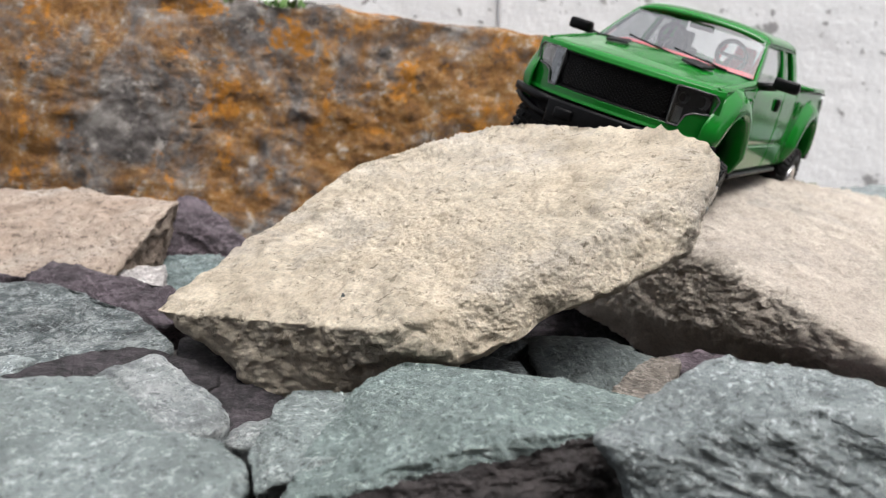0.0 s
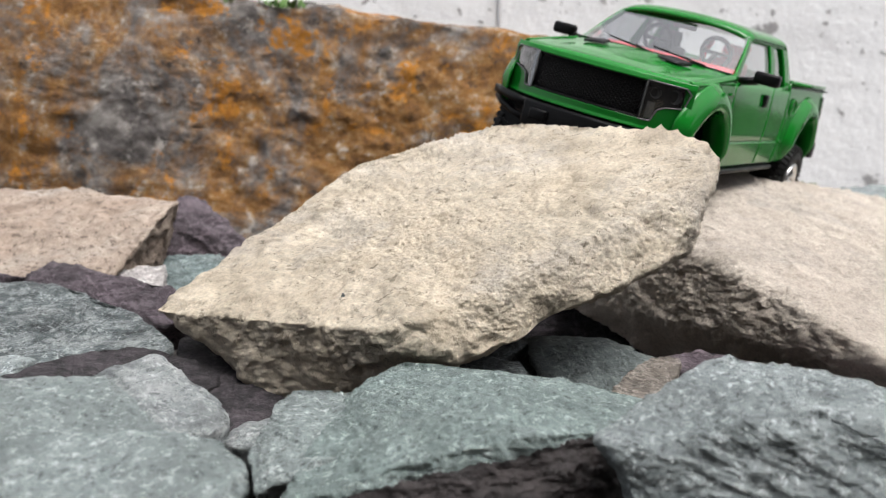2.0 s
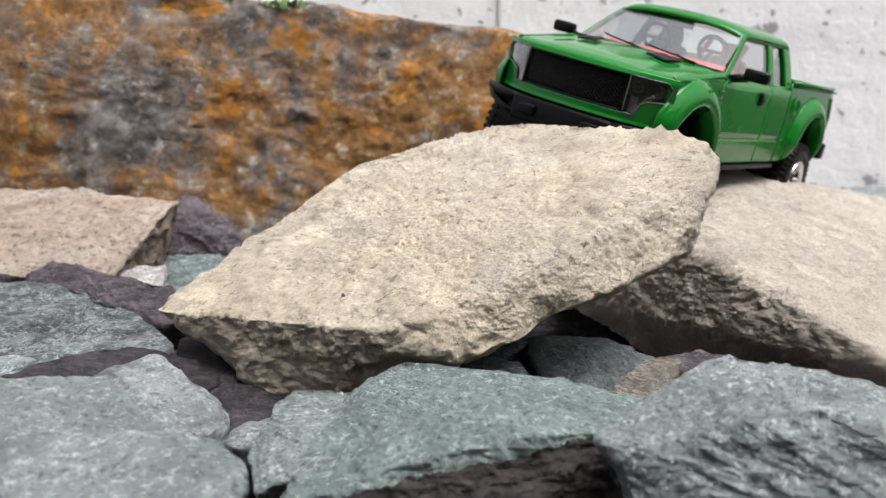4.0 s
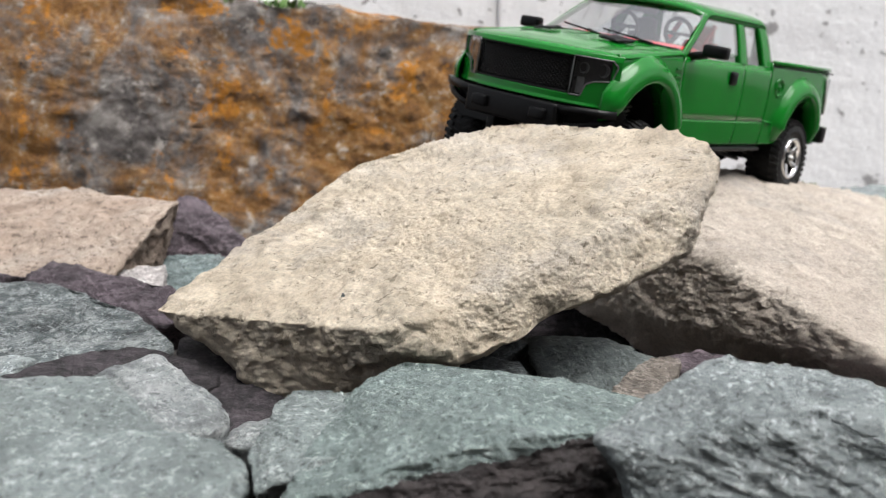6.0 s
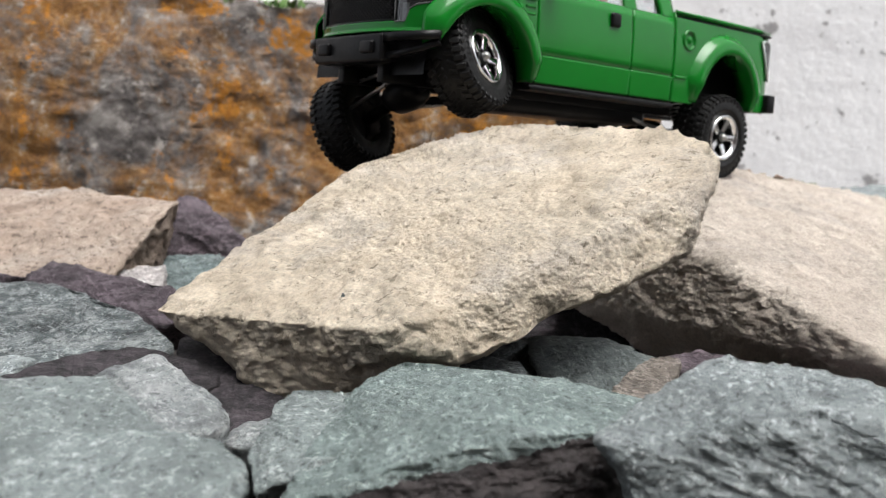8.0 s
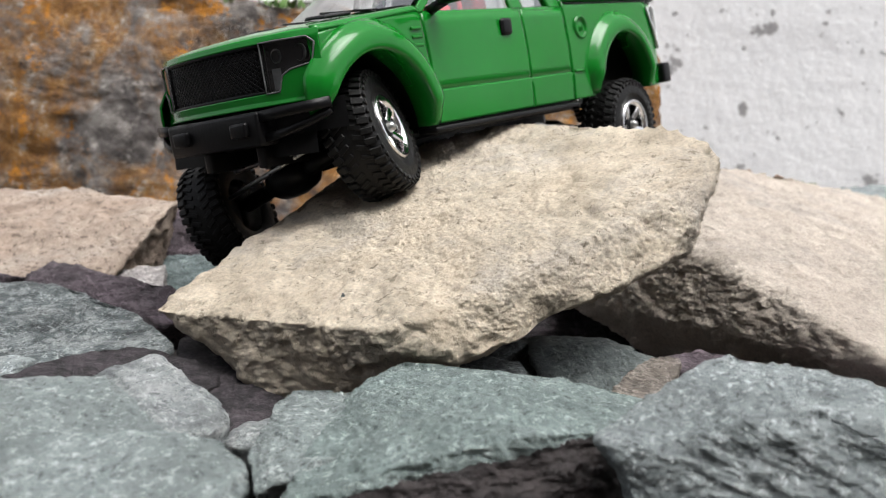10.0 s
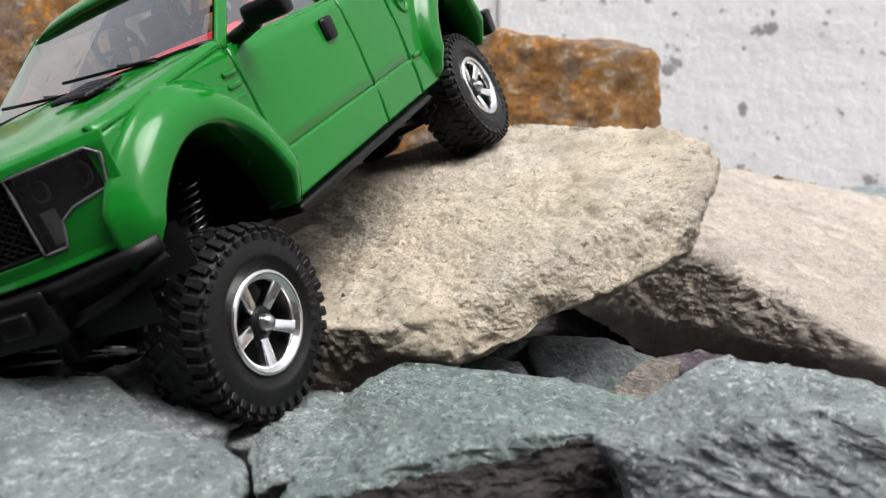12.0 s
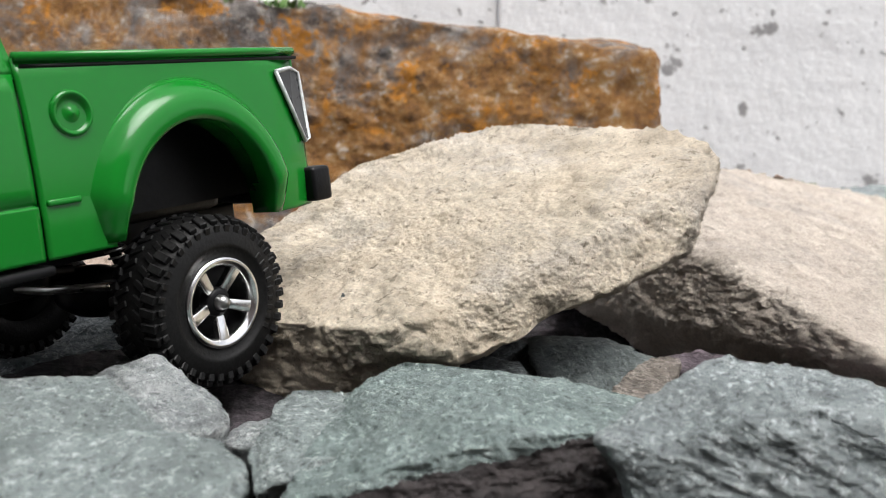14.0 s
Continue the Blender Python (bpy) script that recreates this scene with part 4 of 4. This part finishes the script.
def build_wheel():
    """A wheel round its own axis (y); its outer side faces +y."""
    bm = bmesh.new()
    R = 14.2
    prof = [(7.3, -5.2), (8.2, -5.8), (10.2, -6.1), (12.4, -5.9), (13.6, -5.2), (R, -4.0), (R + 0.15, -1.5), (R + 0.2, 0), (R + 0.15, 1.5), (R, 4.0), (13.6, 5.2), (12.4, 5.9), (10.2, 6.1), (9.6, 6.15), (9.5, 6.0), (8.2, 5.8), (7.3, 5.2)]
    turned(bm, prof, 72)
    wheel = part("wheel", bm, RUBBER, None, "knobbly black rubber tyre on a chrome rim")
    bm = bmesh.new()
    n = 38
    for k in range(n):
        for row, (y, lean, off) in enumerate(((-2.1, 26, 0.0), (2.1, -26, 0.5))):
            a = 360 * (k + off) / n
            box(bm, (-0.55, -1.45, -0.8), (0.55, 1.45, 0.15), 0, pose(0, 0, 0, 0, a, 0) @ Matrix.Translation((0, y * MM, (R + 0.3) * MM)) @ pose(0, 0, 0, 0, 0, lean))
        for s in (1, -1):
            a = 360 * (k + (0.25 if s > 0 else 0.75)) / n
            box(bm, (-0.72, -1.5, -1.2), (0.72, 1.2, 0.15), 0, pose(0, 0, 0, 0, a, 0) @ Matrix.Translation((0, s * 4.6 * MM, (R + 0.2) * MM)) @ pose(0, 0, 0, -s * 18, 0, -s * 12))
            box(bm, (-0.6, -0.3, -0.7), (0.6, 0.2, 0.7), 0, pose(0, 0, 0, 0, a, 0) @ Matrix.Translation((0, s * 5.9 * MM, 12.7 * MM)) @ pose(0, 0, 0, -s * 12, 0, 0))
    # raised marks on the side wall
    for k in range(9):
        box(bm, (-0.5, -0.12, -0.7), (0.5, 0.18, 0.7), 0, pose(0, 0, 0, 0, 200 + k * 9, 0) @ Matrix.Translation((0, 6.05 * MM, 10.6 * MM)))
    tread = tagged(part("tread", bm, RUBBER, wheel, "blocks of the tyre's tread", smooth=False), kind="stuff")
    bev = tread.modifiers.new("worn_edges", "BEVEL")
    bev.width, bev.segments, bev.limit_method, bev.angle_limit = 0.18 * MM, 1, "ANGLE", radians(50)
    bm = bmesh.new()
    turned(bm, [(7.3, -5.0), (7.0, -2.0), (6.4, 2.0), (6.15, 4.6), (6.25, 5.3), (6.5, 5.75), (7.0, 6.15), (7.5, 6.3), (7.85, 6.0), (7.85, 5.2)], 64)
    rim = part("rim", bm, CHROME, wheel, "chrome rim")
    for k in range(5):
        bm = bmesh.new()
        m = pose(0, 0, 0, 0, 72 * k, 0)
        box(bm, (-0.9, 2.9, 2.3), (0.9, 4.6, 6.7), 0.22)
        for v in bm.verts:
            u = v.co.z / (7 * MM)
            v.co.x *= 0.85 + 0.35 * u
            v.co.y += 0.0012 * u * u
        bmesh.ops.transform(bm, matrix=m, verts=bm.verts)
        part("spoke", bm, CHROME, wheel)
    bm = bmesh.new()
    turned(bm, [(0.1, 0.5), (6.6, 0.5), (6.7, 1.5)], 32)
    part("brake_plate", bm, BLACK, wheel)
    bm = bmesh.new()
    turned(bm, [(2.5, 2.5), (2.5, 4.4), (2.2, 4.9), (1.4, 5.0)], 24)
    part("hub", bm, BLACK, wheel)
    bm = bmesh.new()
    turned(bm, [(1.35, 4.4), (1.3, 5.6), (1.0, 6.4), (0.5, 6.7), (0.02, 6.75)], 16)
    part("axle_nut", bm, STEEL, wheel, "steel axle nut")
    return wheel


truck = new("pickup_truck")
tagged(truck, "green toy pickup truck with knobbly tyres climbing over the rocks", "toy truck")
build_body(truck)
build_cabin(truck)
build_frame(truck)
front_axle, rear_axle = build_axle(truck, True), build_axle(truck, False)
wheel = build_wheel()
wheel.parent = truck
wheels = [wheel] + [copy_thing(wheel, Matrix.Identity(4)) for _ in range(3)]


# ---- motion ----
# seconds, place of the truck in mm, its turns in degrees
DRIVE = [(0, 81.6, 335.2, 71.1, -18.0, -0.3, -121.4),
         (0.5, 81.1, 334.7, 70.9, -18.1, -0.1, -121.5),
         (1, 79.7, 333.4, 70.8, -18.0, -0.0, -122.8),
         (1.5, 79.6, 333.5, 70.5, -15.2, -0.2, -123.0),
         (2, 78.6, 334.2, 70.9, -15.4, -0.6, -124.5),
         (2.5, 77.8, 335.7, 71.0, -13.9, -0.8, -126.0),
         (3, 77.6, 334.4, 71.3, -12.5, -1.3, -126.7),
         (5.5, 82.8, 346.3, 73.3, -21.4, -1.6, -130.1),
         (6, 70.9, 333.5, 75.6, -11.2, -1.0, -132.8),
         (6.5, 54.4, 323.5, 79.0, -2.7, 2.4, -137.9),
         (7, 46.9, 321.4, 85.8, -1.3, -2.9, -138.7),
         (7.5, 44.4, 320.6, 84.6, -2.3, -1.8, -141.1),
         (8, 33.6, 313.9, 86.8, -1.0, -4.2, -141.4),
         (8.2, 22.8, 302.7, 84.2, -0.3, -0.6, -138.0),
         (10.3, -0.5, 272.2, 77.9, 6.4, 6.2, -129.8),
         (10.5, -0.7, 272.0, 77.9, 6.4, 6.2, -129.8),
         (11, -12.8, 250.0, 73.5, 11.3, 15.0, -124.3),
         (11.3, -18.2, 239.1, 73.7, 5.7, 16.0, -122.4),
         (11.5, -23.7, 229.8, 73.1, 21.1, 19.6, -116.9),
         (11.8, -29.7, 207.3, 71.3, 15.2, 19.4, -110.9),
         (12, -36.3, 196.8, 67.9, 17.2, 17.5, -109.0),
         (12.5, -38.6, 195.4, 69.3, 19.5, 16.8, -109.0),
         (13, -51.0, 185.8, 68.7, 19.4, 12.1, -111.2),
         (13.2, -62.6, 178.3, 68.1, 19.8, 7.9, -114.4),
         (13.5, -80.9, 148.6, 56.9, 12.4, 1.2, -118.8),
         (13.7, -87.2, 136.6, 54.5, 12.1, 1.7, -120.6),
         (14, -96.4, 125.5, 53.8, 4.4, 4.3, -125.4)]

# seconds, rise of each wheel on its springs in mm (front left, front right, rear left, rear right), steering in degrees
SPRINGS = [(0, -3, 3, -2, -2, 8), (3, -2, 2, -2, -2, 8), (5.5, -3, 3, 0, -4, 10), (6, -1, -2, 1, -4, 14), (6.5, 2, -4, -3, -3, 16), (7, 3, -5, -4.5, -2, 4), (7.5, 3.6, -6.5, -5, -1.5, 18),
           (8, 11, -9, -3.5, -2.5, 19), (8.2, 10, -9.5, -3, -3, 19), (10.3, 6.4, -8.5, -4.5, -4, 26), (10.5, 6.4, -8.5, -4.5, -4, 26), (11, 7.4, -4, -5, -5, 25), (11.3, 7, -5, -5.5, -5, 26), (11.5, 1.2, 0, -6, -6, 28), (11.8, -3.2, 1, -1.5, -8, 18),
           (12, -3.4, 2, -1.5, -9, -7), (12.5, -7.2, 3, -3.3, -9.5, -13), (13, -5.9, 3, -3, -11, -30), (13.2, -4, 0, -5, -11.5, -30), (13.5, -2, -2, 0.2, -10, -20), (13.7, -3, -2, -5, -6, -10), (14, -3, -2, -6, -3, -5)]


def motions():
    walk(truck, [(t, pose(x * MM, y * MM, z * MM, rx, ry, rz)) for t, x, y, z, rx, ry, rz in DRIVE])
    drive, springs = np.array(DRIVE), np.array(SPRINGS)
    times = [k / 10 for k in range(141)]
    place = np.array([[np.interp(t, drive[:, 0], drive[:, c]) for c in (1, 2, 3, 6)] for t in times])
    rolled, turn = 0.0, []
    for k in range(len(times)):
        if k:
            step = place[k, :3] - place[k - 1, :3]
            heading = radians(place[k, 3])
            rolled += math.copysign(np.linalg.norm(step), step[0] * math.cos(heading) + step[1] * math.sin(heading)) / 14.8
        turn.append(math.degrees(rolled))
    rise = np.array([[np.interp(t, springs[:, 0], springs[:, c]) for c in range(1, 6)] for t in times])
    for i, (x, y) in enumerate(((56.5, 25.8), (56.8, -25.8), (-57.3, 25.8), (-51.5, -25.8))):
        left, right = (0, 1) if i < 2 else (2, 3)
        rows, arm = [], math.copysign(9.0, y)
        for k, t in enumerate(times):
            lean = math.degrees(math.atan2(rise[k, left] - rise[k, right], 51.6))
            steer = rise[k, 4] if i < 2 else 0
            m = pose(x * MM, 0, (rise[k, left] + rise[k, right]) / 2 * MM, lean, 0, 0) @ pose(0, (y - arm) * MM, 0, 0, 0, steer) @ pose(0, arm * MM, 0, 0, turn[k], 0)
            if y < 0:
                m = m @ pose(0, 0, 0, 0, 0, 180)
            rows.append((t, m))
        walk(wheels[i], rows)
    for axle, x, left, right in ((front_axle, 57.3, 0, 1), (rear_axle, -54, 2, 3)):
        walk(axle, [(t, pose(x * MM, 0, (rise[k, left] + rise[k, right]) / 2 * MM, math.degrees(math.atan2(rise[k, left] - rise[k, right], 51.6)), 0, 0)) for k, t in enumerate(times)])


motions()
